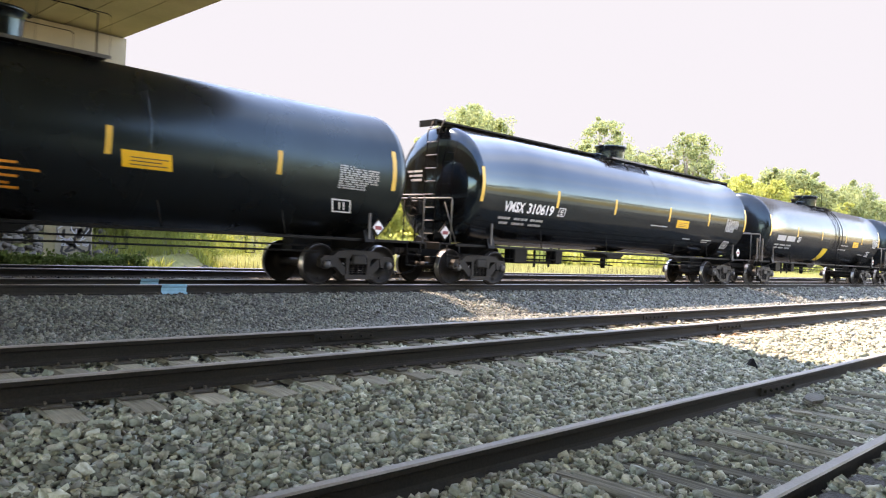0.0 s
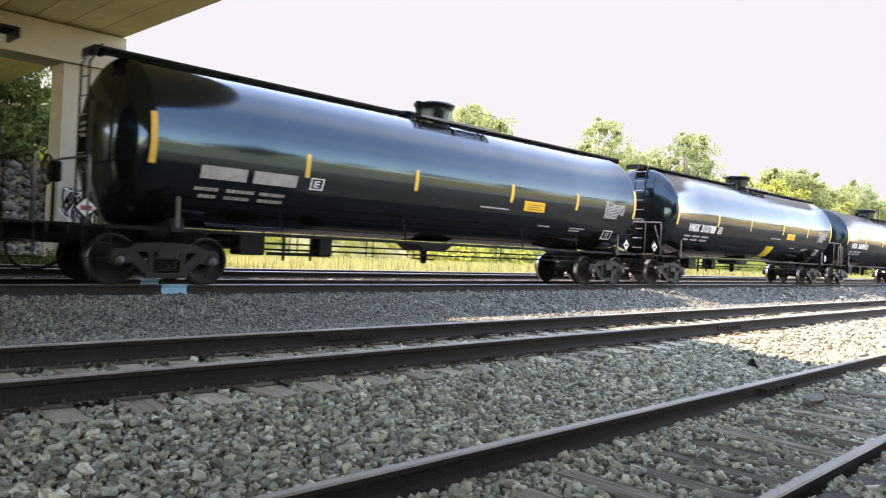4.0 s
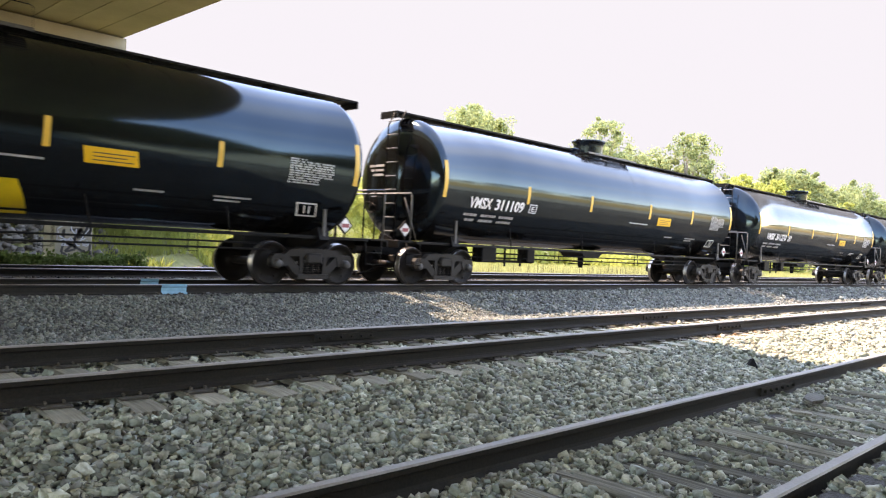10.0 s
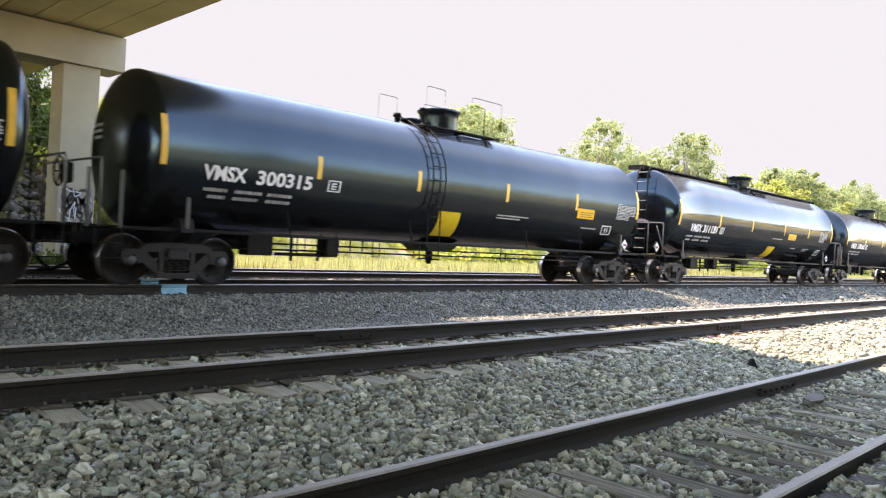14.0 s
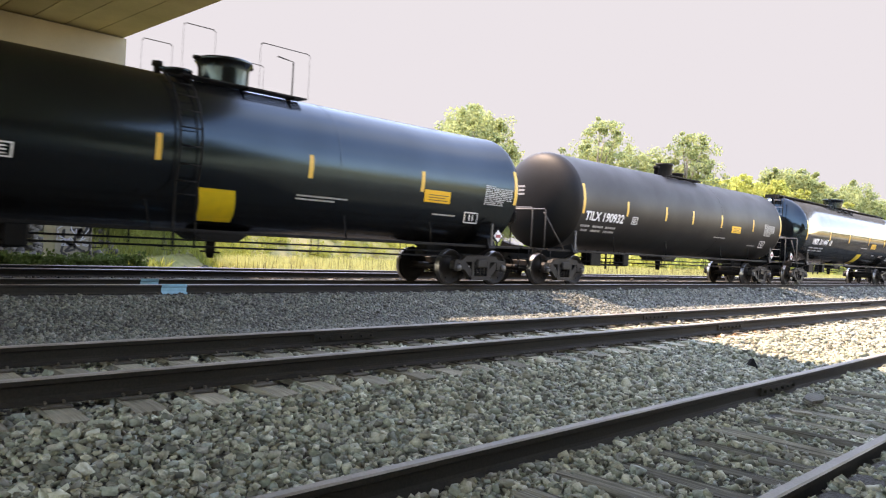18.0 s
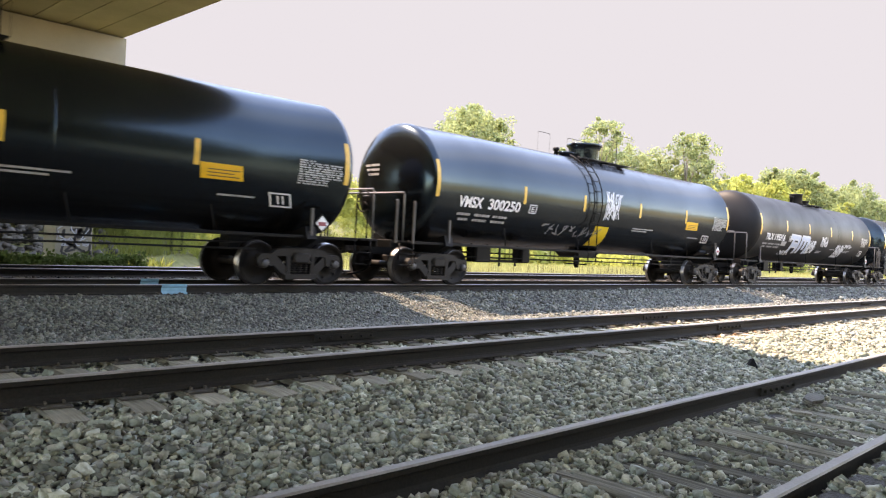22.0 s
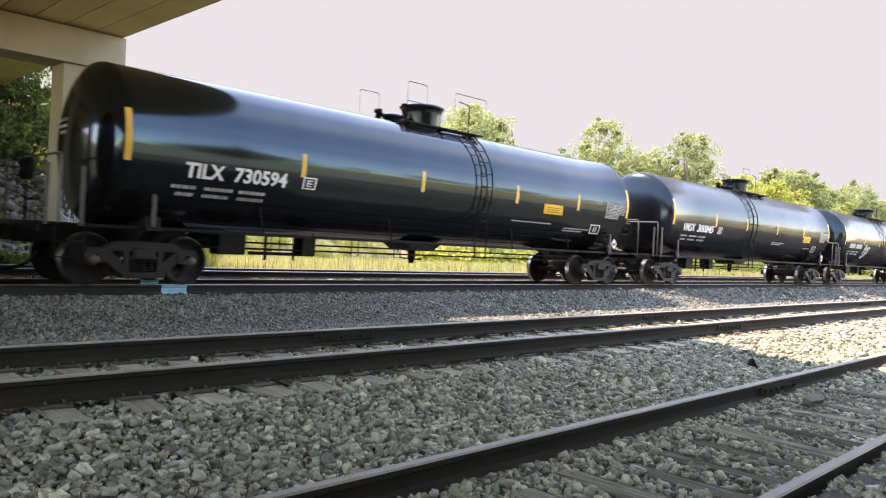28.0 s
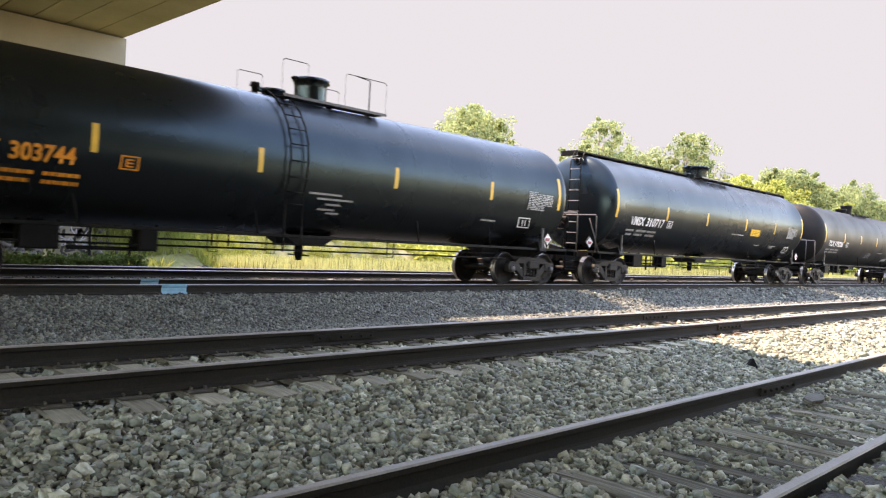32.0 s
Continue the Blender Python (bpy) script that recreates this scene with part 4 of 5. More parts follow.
def wheel_profile():
    return [(0.07, 0.0), (0.07, 0.1), (0.03, 0.14), (0.01, 0.25), (0.015, 0.37), (0.055, 0.395), (0.06, 0.45), (0.05, 0.457), (-0.04, 0.462), (-0.06, 0.475), (-0.085, 0.485), (-0.1, 0.475), (-0.1, 0.41),
            (-0.05, 0.38), (-0.03, 0.25), (-0.03, 0.16), (-0.09, 0.13), (-0.09, 0.0)]


def wheelset_mesh():
    g = Geo()
    for side in (-1, 1):
        prof = [(side * (0.765 + a), r) for a, r in wheel_profile()]
        o = len(g.f)
        g.lathe(prof, "y", 28)
        for i in range(o + 6 * 28, o + 9 * 28):
            g.m[i] = 1
        for q in range(6):
            a = q * math.pi / 3
            g.box((0.3 * math.sin(a), side * 0.8, 0.3 * math.cos(a)), (0.05, 0.012, 0.05), slot=0)
    g.lathe([(-1.05, 0.0), (-1.05, 0.085), (-0.86, 0.085), (-0.84, 0.09), (0.84, 0.09), (0.86, 0.085), (1.05, 0.085), (1.05, 0.0)], "y", 14)
    return g.mesh("wheelset", M_WHEEL, M_TREAD)


def side_frame_mesh():
    """Cast side frame with its two windows, in the plane y = 0, 0.16 m thick."""
    g = Geo()
    t = 0.08
    # top chord, pedestals, columns, diagonals and spring seat
    g.prism([(-0.62, 0.62), (0.62, 0.62), (0.72, 0.66), (0.6, 0.76), (0.3, 0.79), (-0.3, 0.79), (-0.6, 0.76), (-0.72, 0.66)], -t, t, "y")
    for s in (-1, 1):
        g.prism([(s * 0.62, 0.62), (s * 0.72, 0.66), (s * 0.98, 0.66), (s * 1.04, 0.58), (s * 1.04, 0.42), (s * 0.96, 0.38), (s * 0.94, 0.56), (s * 0.80, 0.56), (s * 0.76, 0.4), (s * 0.66, 0.42)], -t, t, "y")
        g.prism([(s * 0.60, 0.63), (s * 0.76, 0.52), (s * 0.34, 0.16), (s * 0.24, 0.22), (s * 0.24, 0.3)], -t * 0.8, t * 0.8, "y")
        g.prism([(s * 0.26, 0.64), (s * 0.36, 0.64), (s * 0.34, 0.26), (s * 0.25, 0.26)], -t, t, "y")
    g.prism([(-0.38, 0.14), (0.38, 0.14), (0.4, 0.24), (-0.4, 0.24)], -t * 1.3, t * 1.3, "y")
    return g.mesh("side_frame", M_TRUCK)


def spring_mesh():
    g = Geo()
    for x in (-0.15, 0.0, 0.15):
        path = [(x + 0.062 * math.cos(q), 0.062 * math.sin(q), 0.25 + 0.21 * q / (2 * math.pi * 4.5)) for q in [i * 0.7 for i in range(41)]]
        g.tube(path, 0.014, 5)
    g.box((0, 0, 0.5), (0.5, 0.2, 0.08), bev=0.02)
    return g.mesh("spring_nest", M_TRUCK)


WHEELSET, SIDE_FRAME, SPRINGS = wheelset_mesh(), side_frame_mesh(), spring_mesh()
CAP = Geo().lathe([(0.02, 0.0), (0.02, 0.1), (-0.06, 0.105), (-0.1, 0.09), (-0.13, 0.085), (-0.14, 0.05), (-0.15, 0.0)], "y", 14).mesh("bearing_cap", M_CAP)
BOLSTER = Geo().box((0, 0, 0.58), (0.42, 2.3, 0.24), bev=0.04).box((0, 0, 0.74), (0.5, 0.6, 0.12), bev=0.03).mesh("bolster", M_TRUCK)
BEAM = Geo().box((0, 0, 0), (0.12, 1.5, 0.12), bev=0.02)
for sy in (-0.74, 0.74):
    BEAM.box((0.07, sy, 0.02), (0.09, 0.1, 0.34), bev=0.02)
BEAM = BEAM.mesh("brake_beam", M_FRAME)
LEVER = Geo().tube([(-0.28, -0.97, 0.56), (-0.5, -1.0, 0.34)], 0.022, 6).mesh("brake_lever", M_WHITE)


def build_truck(car, x, turn):
    truck = tagged(new("truck"), "cast steel two-axle truck")
    truck.parent = car
    truck.matrix_basis = pose(x, 0, 0, 0, 0, 0)
    for s in (-1, 1):
        part("side_frame", SIDE_FRAME, None, truck, at=pose(0, s * 1.0, 0))
        part("spring_nest", SPRINGS, None, truck, at=pose(0, s * 1.0, 0))
        part("wheelset", WHEELSET, None, truck, "steel wheels on their axle", pose(s * 0.889, 0, 0.457))
        part("brake_beam", BEAM, None, truck, at=pose(s * 0.36, 0, 0.4, 0, 0, 0 if s > 0 else 180))
        for e in (-1, 1):
            part("bearing_cap", CAP, None, truck, at=pose(s * 0.889, e * 1.0, 0.46, 0, 0, 0 if e < 0 else 180))
    part("bolster", BOLSTER, None, truck)
    part("brake_lever", LEVER, None, truck, "pale steel brake lever")
    return truck


def tank_mesh(k):
    prof = [(-k.end, 0.0)]
    for i in range(1, 13):
        a = math.pi / 2 * i / 12
        prof.append((-k.half - (k.end - k.half) * math.cos(a), k.r * math.sin(a) ** 0.92))
    prof += [(-k.half + 0.02, k.r + 0.006), (-k.half + 0.06, k.r + 0.006), (-k.half + 0.08, k.r)]
    prof += [(x, k.r) for x in np.linspace(-6, 6, 5)]
    prof = prof + [(-a, r) for a, r in reversed(prof[:16])]
    return Geo().lathe(prof, "x", 72, (k.shift, 0, k.zc)).mesh("tank", k.paint)


def build_car(code):
    k = KINDS[code]
    car = tagged(new("tank_car"), k.label, "tank car", "tank cars of the train")
    part("tank", tank_mesh(k), None, car)
    top = k.zc + k.r
    # seam rings round the barrel
    for x in ((0.95,) if code == "W" else (2.3,)):
        part("seam", Geo().lathe([(x - 0.02, k.r), (x - 0.015, k.r + 0.004), (x + 0.015, k.r + 0.004), (x + 0.02, k.r)], "x", 72, (0, 0, k.zc)), k.paint, car)
    # reflective stripes
    st, sign, lines, _, lx = MARKS[code]
    zs = 2.46 if code == "S" else 2.26
    for x in st:
        part("reflective_stripe", patch(Geo(), k, x - 0.055, x + 0.055, zs, zs + 0.48), M_STRIPE, car)
    for x in ((-7.5, 7.74) if code == "C" else (-7.2, 8.18) if code == "U" else (-7.68, 7.74) if code in "TS" else (-8.0, 8.1) if code == "W" else (-8.0, 8.0) if code in "NM" else (-7.97, 8.2)):
        part("end_stripe", patch(Geo(), k, x - 0.06, x + 0.06, 2.2, 3.1, 0.011), M_STRIPE, car, "tall yellow reflective stripe")
    # data panels and plates on the side
    px = {"W": 6.4, "T": 6.4, "U": 6.4, "S": 6.2, "M": 6.6, "C": 6.36, "N": 6.45}.get(code, 6.98)
    rr = random.Random(7)
    g = Geo()
    for i in range(11):
        z, x, end = (2.88 if code == "C" else 2.6) - i * 0.047, px, px + (0.45 if i == 0 else 1.1 if i < 8 else 0.8)
        while x < end - 0.04:
            w = rr.uniform(0.035, 0.13)
            patch(g, k, x, min(end, x + w), z, z + 0.03, 0.005, 1)
            x += w + rr.choice((0.012, 0.014, 0.05))
    tagged(part("data_block", g, M_STENCIL, car, "block of worn white stencilled data"), kind="stuff")
    g = Geo()
    for dx, dz, x1, z1 in ((0, 0, 0.52, 0.03), (0, 0.25, 0.52, 0.28), (0, 0, 0.04, 0.28), (0.48, 0, 0.52, 0.28), (0.18, 0.06, 0.22, 0.22), (0.3, 0.06, 0.34, 0.22)):
        bx, bz = {"C": (5.58, 1.5), "W": (6.92, 1.48)}.get(code, (6.52, 1.62))
        patch(g, k, bx + dx - 0.55 * dz, bx + x1 - 0.55 * dz, bz + dz, bz + z1, 0.007, 4, -0.55 * (z1 - dz))
    part("test_box", g, M_WHITE, car, "white outlined stencil box")
    for x0, x1, z in lines:
        part("stencil_line", patch(Geo(), k, x0, x1, z, z + 0.035, 0.005, 1), M_STENCIL, car, "white stencil line")
    # lettering on the head
    for i in range(3):
        g = Geo()
        for y0, y1 in ((0.25, 0.62), (0.66, 0.9 - 0.1 * i)):
            pts = []
            for y, z in ((y0, 2.95 - i * 0.12), (y1, 2.95 - i * 0.12), (y1, 3.01 - i * 0.12), (y0, 3.01 - i * 0.12)):
                q = min(1, (math.hypot(y, z - k.zc) / k.r) ** (1 / 0.92))
                pts.append((k.shift - k.half - (k.end - k.half) * math.sqrt(1 - q * q) - 0.012, y, z))
            g.add(pts, [(0, 1, 2, 3)])
        part("head_stencil", g, M_STENCIL, car, "white stencil row on the tank head")
    if sign:
        sx, sx1, sz, sz1 = sign
        lean = -0.06
        part("amber_sign", patch(Geo(), k, sx, sx1, sz, sz1, 0.006, 4, lean), M_SIGN, car, "amber rectangular notice")
        g = Geo()
        for i in range(3):
            patch(g, k, sx + 0.12, sx1 - 0.1 - 0.12 * (i % 2), sz + 0.05 + i * 0.06, sz + 0.068 + i * 0.06, 0.009, 1)
        part("notice_line", g, M_PLATE, car, "small dark print on the notice")
    # square class mark beside the number
    cm = {"W": -4.62, "P": -4.62, "N": -4.55, "M": -4.55}.get(code, -4.34)
    g = Geo()
    for dx, dz, x1, z1 in ((0, 0, 0.3, 0.03), (0, 0.27, 0.3, 0.3), (0, 0, 0.03, 0.3), (0.27, 0, 0.3, 0.3), (0.09, 0.06, 0.21, 0.09), (0.09, 0.13, 0.21, 0.16), (0.09, 0.2, 0.21, 0.23), (0.09, 0.06, 0.12, 0.23)):
        patch(g, k, cm + dx * 1.1, cm + x1 * 1.1, 2.03 + dz * 0.8, 2.03 + z1 * 0.8, 0.007, 3)
    tagged(part("class_mark", g, M_WHITE if code not in ("N", "M") else M_ORANGE, car), kind="stuff")
    # hazard placards
    for x, y in ((8.0 if code == "W" else 7.7, -1.38), (-8.95, -1.2)) if code == "W" else ((7.7, -1.38),):
        g = Geo()
        g.prism([(0, -0.16), (0.16, 0), (0, 0.16), (-0.16, 0)], -0.006, 0.006, "y")
        pl = part("placard", g, M_WHITE, car, "white diamond hazard placard", pose(x - (0.3 if code == "C" else 0), y, 1.62 if code == "C" else 1.34))
        part("placard_band", Geo().box((0, -0.009, -0.01), (0.2, 0.006, 0.085)), M_PINK, pl)
        part("placard_holder", Geo().box((0, 0.02, 0), (0.3, 0.02, 0.3), (0, 45, 0)).tube([(0, 0.03, 0), (0, 0.03, -0.28)], 0.02, 5), M_FRAME, pl)
    # underframe: stub sills, bolsters, end platforms, side rails
    for s in (-1, 1):
        part("stub_sill", Geo().box((s * 7.75, 0, 0.86), (3.1, 0.42, 0.32), bev=0.02), M_FRAME, car)
        g = Geo().prism([(-1.45, 1.0), (-1.05, 0.82), (1.05, 0.82), (1.45, 1.0), (1.36, 1.26), (1.0, 1.16), (0, 1.06), (-1.0, 1.16), (-1.36, 1.26)], s * 7.42 - 0.13, s * 7.42 + 0.13, "x")
        part("body_bolster", g, M_FRAME, car)
        part("end_platform", Geo().box((s * 9.02, 0, 1.05), (0.5, 2.7, 0.05), bev=0.01).box((s * 9.26, 0, 0.99), (0.05, 2.7, 0.18), bev=0.01), M_FRAME, car)
        part("end_sill_step", Geo().tube([(s * 8.6, -1.38, 1.02), (s * 8.6, -1.4, 0.5), (s * 9.05, -1.4, 0.5), (s * 9.05, -1.38, 1.02)], 0.018, 6).tube([(s * 8.6, -1.4, 0.76), (s * 9.05, -1.4, 0.76)], 0.014, 5), M_FRAME, car)
        g = Geo().box((s * 9.18, 0, 0.86), (0.5, 0.2, 0.2), bev=0.03).box((s * 9.42, 0.04, 0.86), (0.2, 0.3, 0.28), bev=0.05)
        part("coupler", g, M_TRUCK, car, "rust-dark knuckle coupler")
        part("air_hose", Geo().tube([(s * 9.1, -0.25, 0.8), (s * 8.95, -0.3, 0.66), (s * 8.98, -0.3, 0.5), (s * 9.12, -0.26, 0.33), (s * 9.32, -0.14, 0.23), (s * 9.5, 0.0, 0.2)], 0.03, 6), M_FRAME, car)
        part("side_rail", Geo().box((0, s * 1.32, 1.04), (17.4, 0.06, 0.07), bev=0.012), M_FRAME, car, "slim steel side rail under the tank")
        for x in (-5.2, -1.8, 2.6, 5.2):
            part("rail_bracket", Geo().tube([(x + 0.06, s * 1.34, 1.04), (x - 0.06, s * 1.36, 1.55)], 0.016, 6), M_FRAME, car)
    # handrails across the ends, posts beside them
    for s in (-1, 1):
        g = Geo().tube([(s * 9.02, -1.46, 1.05), (s * 9.02, -1.46, 2.16), (s * 9.02, -1.42, 2.2), (s * 9.02, 1.42, 2.2), (s * 9.02, 1.46, 2.16), (s * 9.02, 1.46, 1.05)], 0.022, 6)
        part("end_handrail", g, M_RAILPIPE, car, "tubular handrail across the car end")
        part("handrail_stay", Geo().tube([(s * 9.02, 0.3, 1.05), (s * 9.02, 0.3, 2.2)], 0.018, 6), M_FRAME, car)
        part("jacking_post", Geo().box((s * 7.42, -1.4, 1.34), (0.07, 0.05, 0.62), bev=0.01), M_CAP, car)
    if k.ladder:
        for x in (-9.2, -8.65):
            part("end_post", Geo().box((x, -1.42, 1.52), (0.055, 0.05, 1.0), bev=0.01), M_CAP, car)
    if code == "W":
        part("rail_brace", Geo().tube([(-9.02, -1.2, 2.1), (-8.75, -1.4, 1.06)], 0.018, 6), M_CAP, car)
    if code == "U":
        part("rail_brace", Geo().tube([(-9.02, -1.4, 2.1), (-8.0, -1.42, 1.06)], 0.02, 6), M_CAP, car)
    # hand brake on one end
    g = Geo().box((-9.2, -0.35, 1.95), (0.14, 0.34, 0.36), bev=0.03).tube([(-9.2, -0.35, 1.8), (-9.2, -0.35, 1.05)], 0.02, 6)
    hb = part("hand_brake", g, M_FRAME, car)
    ring = [(-9.33, -0.35 + 0.26 * math.cos(q), 1.97 + 0.26 * math.sin(q)) for q in [i * math.pi / 10 for i in range(20)]]
    g = Geo().tube(ring, 0.018, 6, closed=True)
    for i in range(5):
        q = i * 2 * math.pi / 5
        g.tube([(-9.31, -0.35, 1.97), (-9.33, -0.35 + 0.26 * math.cos(q), 1.97 + 0.26 * math.sin(q))], 0.012, 5)
    part("brake_wheel", g, M_FRAME, hb, "spoked brake wheel")
    # brake gear and piping below the tank
    for x, w, h in ((-5.6, 0.6, 0.44), (-3.77, 0.36, 0.4)):
        box = part("brake_box", Geo().box((x, -0.78, 0.83), (w, 0.4, h), bev=0.03), M_FRAME, car)
        for e in (-1, 1):
            part("box_strap", Geo().box((x + e * (w / 2 + 0.03), -0.8, 0.86), (0.03, 0.06, 0.5)), M_FRAME, box)
    part("gear_beam", Geo().box((-4.4, -0.8, 0.65), (1.5, 0.07, 0.07), bev=0.01).box((-4.75, -0.8, 0.76), (0.05, 0.05, 0.5)).box((-4.05, -0.8, 0.7), (0.04, 0.05, 0.36)), M_FRAME, car)
    part("air_reservoir", Geo().lathe([(-5.9, 0), (-5.88, 0.1), (-5.8, 0.16), (-5.1, 0.16), (-5.02, 0.1), (-5.0, 0)], "x", 16, (0, 0.45, 0.86)), M_FRAME, car)
    for y, z, r in ((-0.95, 0.74, 0.02), (-0.7, 0.86, 0.02)):
        part("brake_pipe", Geo().tube([(-6.4, y, z), (6.4, y, z)], r, 6), M_FRAME, car)
    for x in (-4.7, -2.6, -1.3, 2.0, 4.6):
        part("pipe_hanger", Geo().tube([(x, -0.95, 1.04), (x, -0.95, 0.66), (x + 0.2, -0.95, 0.66), (x + 0.2, -0.95, 1.04)], 0.013, 5).tube([(x, -0.95, 0.72), (x, -0.4, 0.72)], 0.012, 5), M_FRAME, car)
    g = Geo().prism([(-0.55, 1.06), (0.85, 1.06), (0.5, 0.84), (-0.2, 0.84)], -0.45, 0.45, "y")
    skid = part("outlet_skid", g, M_FRAME, car)
    part("outlet_valve", Geo().lathe([(0.5, 0.0), (0.5, 0.07), (0.66, 0.1), (0.86, 0.1)], "z", 12, (0.15, 0, 0)).tube([(0.15, -0.4, 0.62), (0.15, 0.4, 0.62)], 0.02, 6), M_FRAME, skid)
    # dome and its fittings
    dx = k.dome
    if code in ("T", "U", "S"):
        flip = -1 if code == "T" else 1
        g = Geo().lathe([(top - 0.12, 0.3), (top + 0.42, 0.3), (top + 0.44, 0.33), (top + 0.5, 0.33), (top + 0.52, 0.0)], "z", 22, (dx, 0, 0))
        part("valve_housing", g, k.paint, car)
        part("manway", Geo().lathe([(top - 0.1, 0.28), (top + 0.16, 0.28), (top + 0.17, 0.33), (top + 0.22, 0.33), (top + 0.25, 0.0)], "z", 20, (dx + 0.95 * flip, 0, 0)).box((dx + 1.2 * flip, 0, top + 0.2), (0.18, 0.12, 0.12), bev=0.02), k.paint, car)
        part("vent_valve", Geo().lathe([(top - 0.1, 0.08), (top + 0.25, 0.08), (top + 0.26, 0.12), (top + 0.36, 0.11), (top + 0.38, 0.0)], "z", 12, (dx - 0.6 * flip, 0, 0)), M_FRAME, car)
        wide = 1.3
    else:
        h = {"C": 0.47, "N": 0.56, "M": 0.56}.get(code, 0.52)
        r = {"C": 0.45, "N": 0.4, "M": 0.4, "W": 0.53}.get(code, 0.56)
        g = Geo().lathe([(top - 0.2, r * 0.9), (top + h - 0.2, r * 0.92), (top + h - 0.06, r * 0.98), (top + h - 0.05, r * 1.05), (top + h, r * 1.05), (top + h + 0.015, r), (top + h + 0.04, r * 0.5), (top + h + 0.05, 0.0)], "z", 28, (dx, 0, 0))
        dome = part("dome_housing", g, M_TANK_T if code == "C" else M_TANK_P, car, "round black valve housing")
        for e in (-1, 1):
            part("dome_latch", Geo().box((dx + e * r * 1.08, 0, top + h - 0.02), (0.14, 0.13, 0.07), bev=0.02), M_FRAME, dome)
        part("manway", Geo().lathe([(top - 0.1, 0.24), (top + 0.1, 0.24), (top + 0.11, 0.29), (top + 0.16, 0.29), (top + 0.19, 0.0)], "z", 18, (dx - 1.0, 0, 0)).box((dx - 1.28, 0, top + 0.12), (0.16, 0.1, 0.1), bev=0.02), k.paint, car)
        wide = 1.55
        if code == "C":
            for x in (-1.6, 0.45):
                part("tall_post", Geo().tube([(dx + x, -0.85, top - 0.3), (dx + x, -0.85, top + 0.68)], 0.036, 6).box((dx + x - 0.1, -0.85, top + 0.69), (0.36, 0.05, 0.035), bev=0.01), M_FRAME, car)
        if code != "W":
            part("tie_off_post", Geo().tube([(dx + 1.5, -0.3, top - 0.04), (dx + 1.5, -0.3, top + 0.8), (dx + 1.1, -0.3, top + 0.84)], 0.016, 6), M_FRAME, car)
            part("relief_valve", Geo().lathe([(top - 0.1, 0.07), (top + 0.18, 0.07), (top + 0.19, 0.11), (top + 0.28, 0.1), (top + 0.3, 0.0)], "z", 12, (dx - 1.35, 0.15, 0)), M_FRAME, car)
    pz = top - 0.08 if code != "W" else top - 0.04
    for y in (-0.72, 0.72):
        g = Geo()
        for i in range(5):
            g.box((dx + 0.1, y + (i - 2) * 0.075 * (1 if y > 0 else -1), pz), (2 * wide - 0.3, 0.045, 0.03))
        g.box((dx + 0.1, y, pz - 0.03), (0.05, 0.4, 0.04)).box((dx - 1.1, y, pz - 0.03), (0.05, 0.4, 0.04)).box((dx + 1.2, y, pz - 0.03), (0.05, 0.4, 0.04))
        part("platform_grating", g, M_FRAME, car, "dark steel grating beside the dome")
        if code in ("W", "C", "N", "M"):
            part("platform_edge", Geo().box((dx + 0.1, y * 1.3, pz), (2 * wide - 0.26, 0.012, 0.06)), M_CAP, car, "worn bare edge of the platform")
        for x in (dx - 1.0, dx + 1.2):
            yy = y * 0.95
            part("platform_bracket", Geo().tube([(x, yy, pz - 0.03), (x, y * 1.02, k.zc + math.sqrt(max(0.1, k.r ** 2 - (y * 1.02) ** 2)) - 0.03)], 0.02, 5), M_FRAME, car)
    for y in (-0.92, 0.92) if code != "C" else ():
        hi = 0.4 if code == "W" else 0.75 if code in "NMTUS" else 0.95
        for x0, x1 in ((dx + 0.3, dx + 1.5),) if code in "WTUS" else ((dx - 1.35, dx - 0.7), (dx + 0.3, dx + 1.5)):
            g = Geo().tube([(x0, y, pz + hi - 0.04), (x0 + 0.05, y, pz + hi), (x1 - 0.05, y, pz + hi), (x1, y, pz + hi - 0.04)], 0.009, 6)
            g.tube([(x0, y, pz), (x0, y, pz + hi - 0.03)], 0.0035, 5).tube([(x1, y, pz), (x1, y, pz + hi - 0.03)], 0.0035, 5)
            part("safety_rail", g, M_FRAME, car)
    if code == "W":
        for s in (-1, 1):
            g = Geo()
            x0, x1 = (dx + 0.9, 9.0) if s > 0 else (-8.58, dx - 1.3)
            for i in range(4):
                g.box(((x0 + x1) / 2, (i - 1.5) * 0.15, top + 0.08), (x1 - x0, 0.12, 0.045))
            xs = np.arange(x0 + 0.2, x1, 0.9)
            for x in xs:
                g.box((x, 0, top + 0.06), (0.06, 0.6, 0.04))
            g.box((9.0 if s > 0 else -8.6, 0, top + 0.01), (0.05, 0.62, 0.17))
            wk = part("roof_walkway", g, M_FRAME, car, "dark slatted walkway along the tank top")
            for x in xs[::3]:
                part("walkway_bracket", Geo().box((x, 0, top + 0.02), (0.08, 0.3, 0.08)), M_FRAME, wk)
        # end ladder with pale rungs
        g = Geo()
        for y in (-0.62, -0.22):
            g.tube([(-8.8, y, 1.05), (-8.8, y, top - 0.3), (-8.6, y, top + 0.06)], 0.02, 6)
        part("ladder_rail", g, M_FRAME, car)
        y0 = -0.62
        for i in range(9):
            part("rung", Geo().tube([(-8.81, y0, 1.3 + i * 0.34), (-8.81, y0 + 0.4, 1.3 + i * 0.34)], 0.014, 6), M_GREYGRAF, car, "pale painted ladder rung")
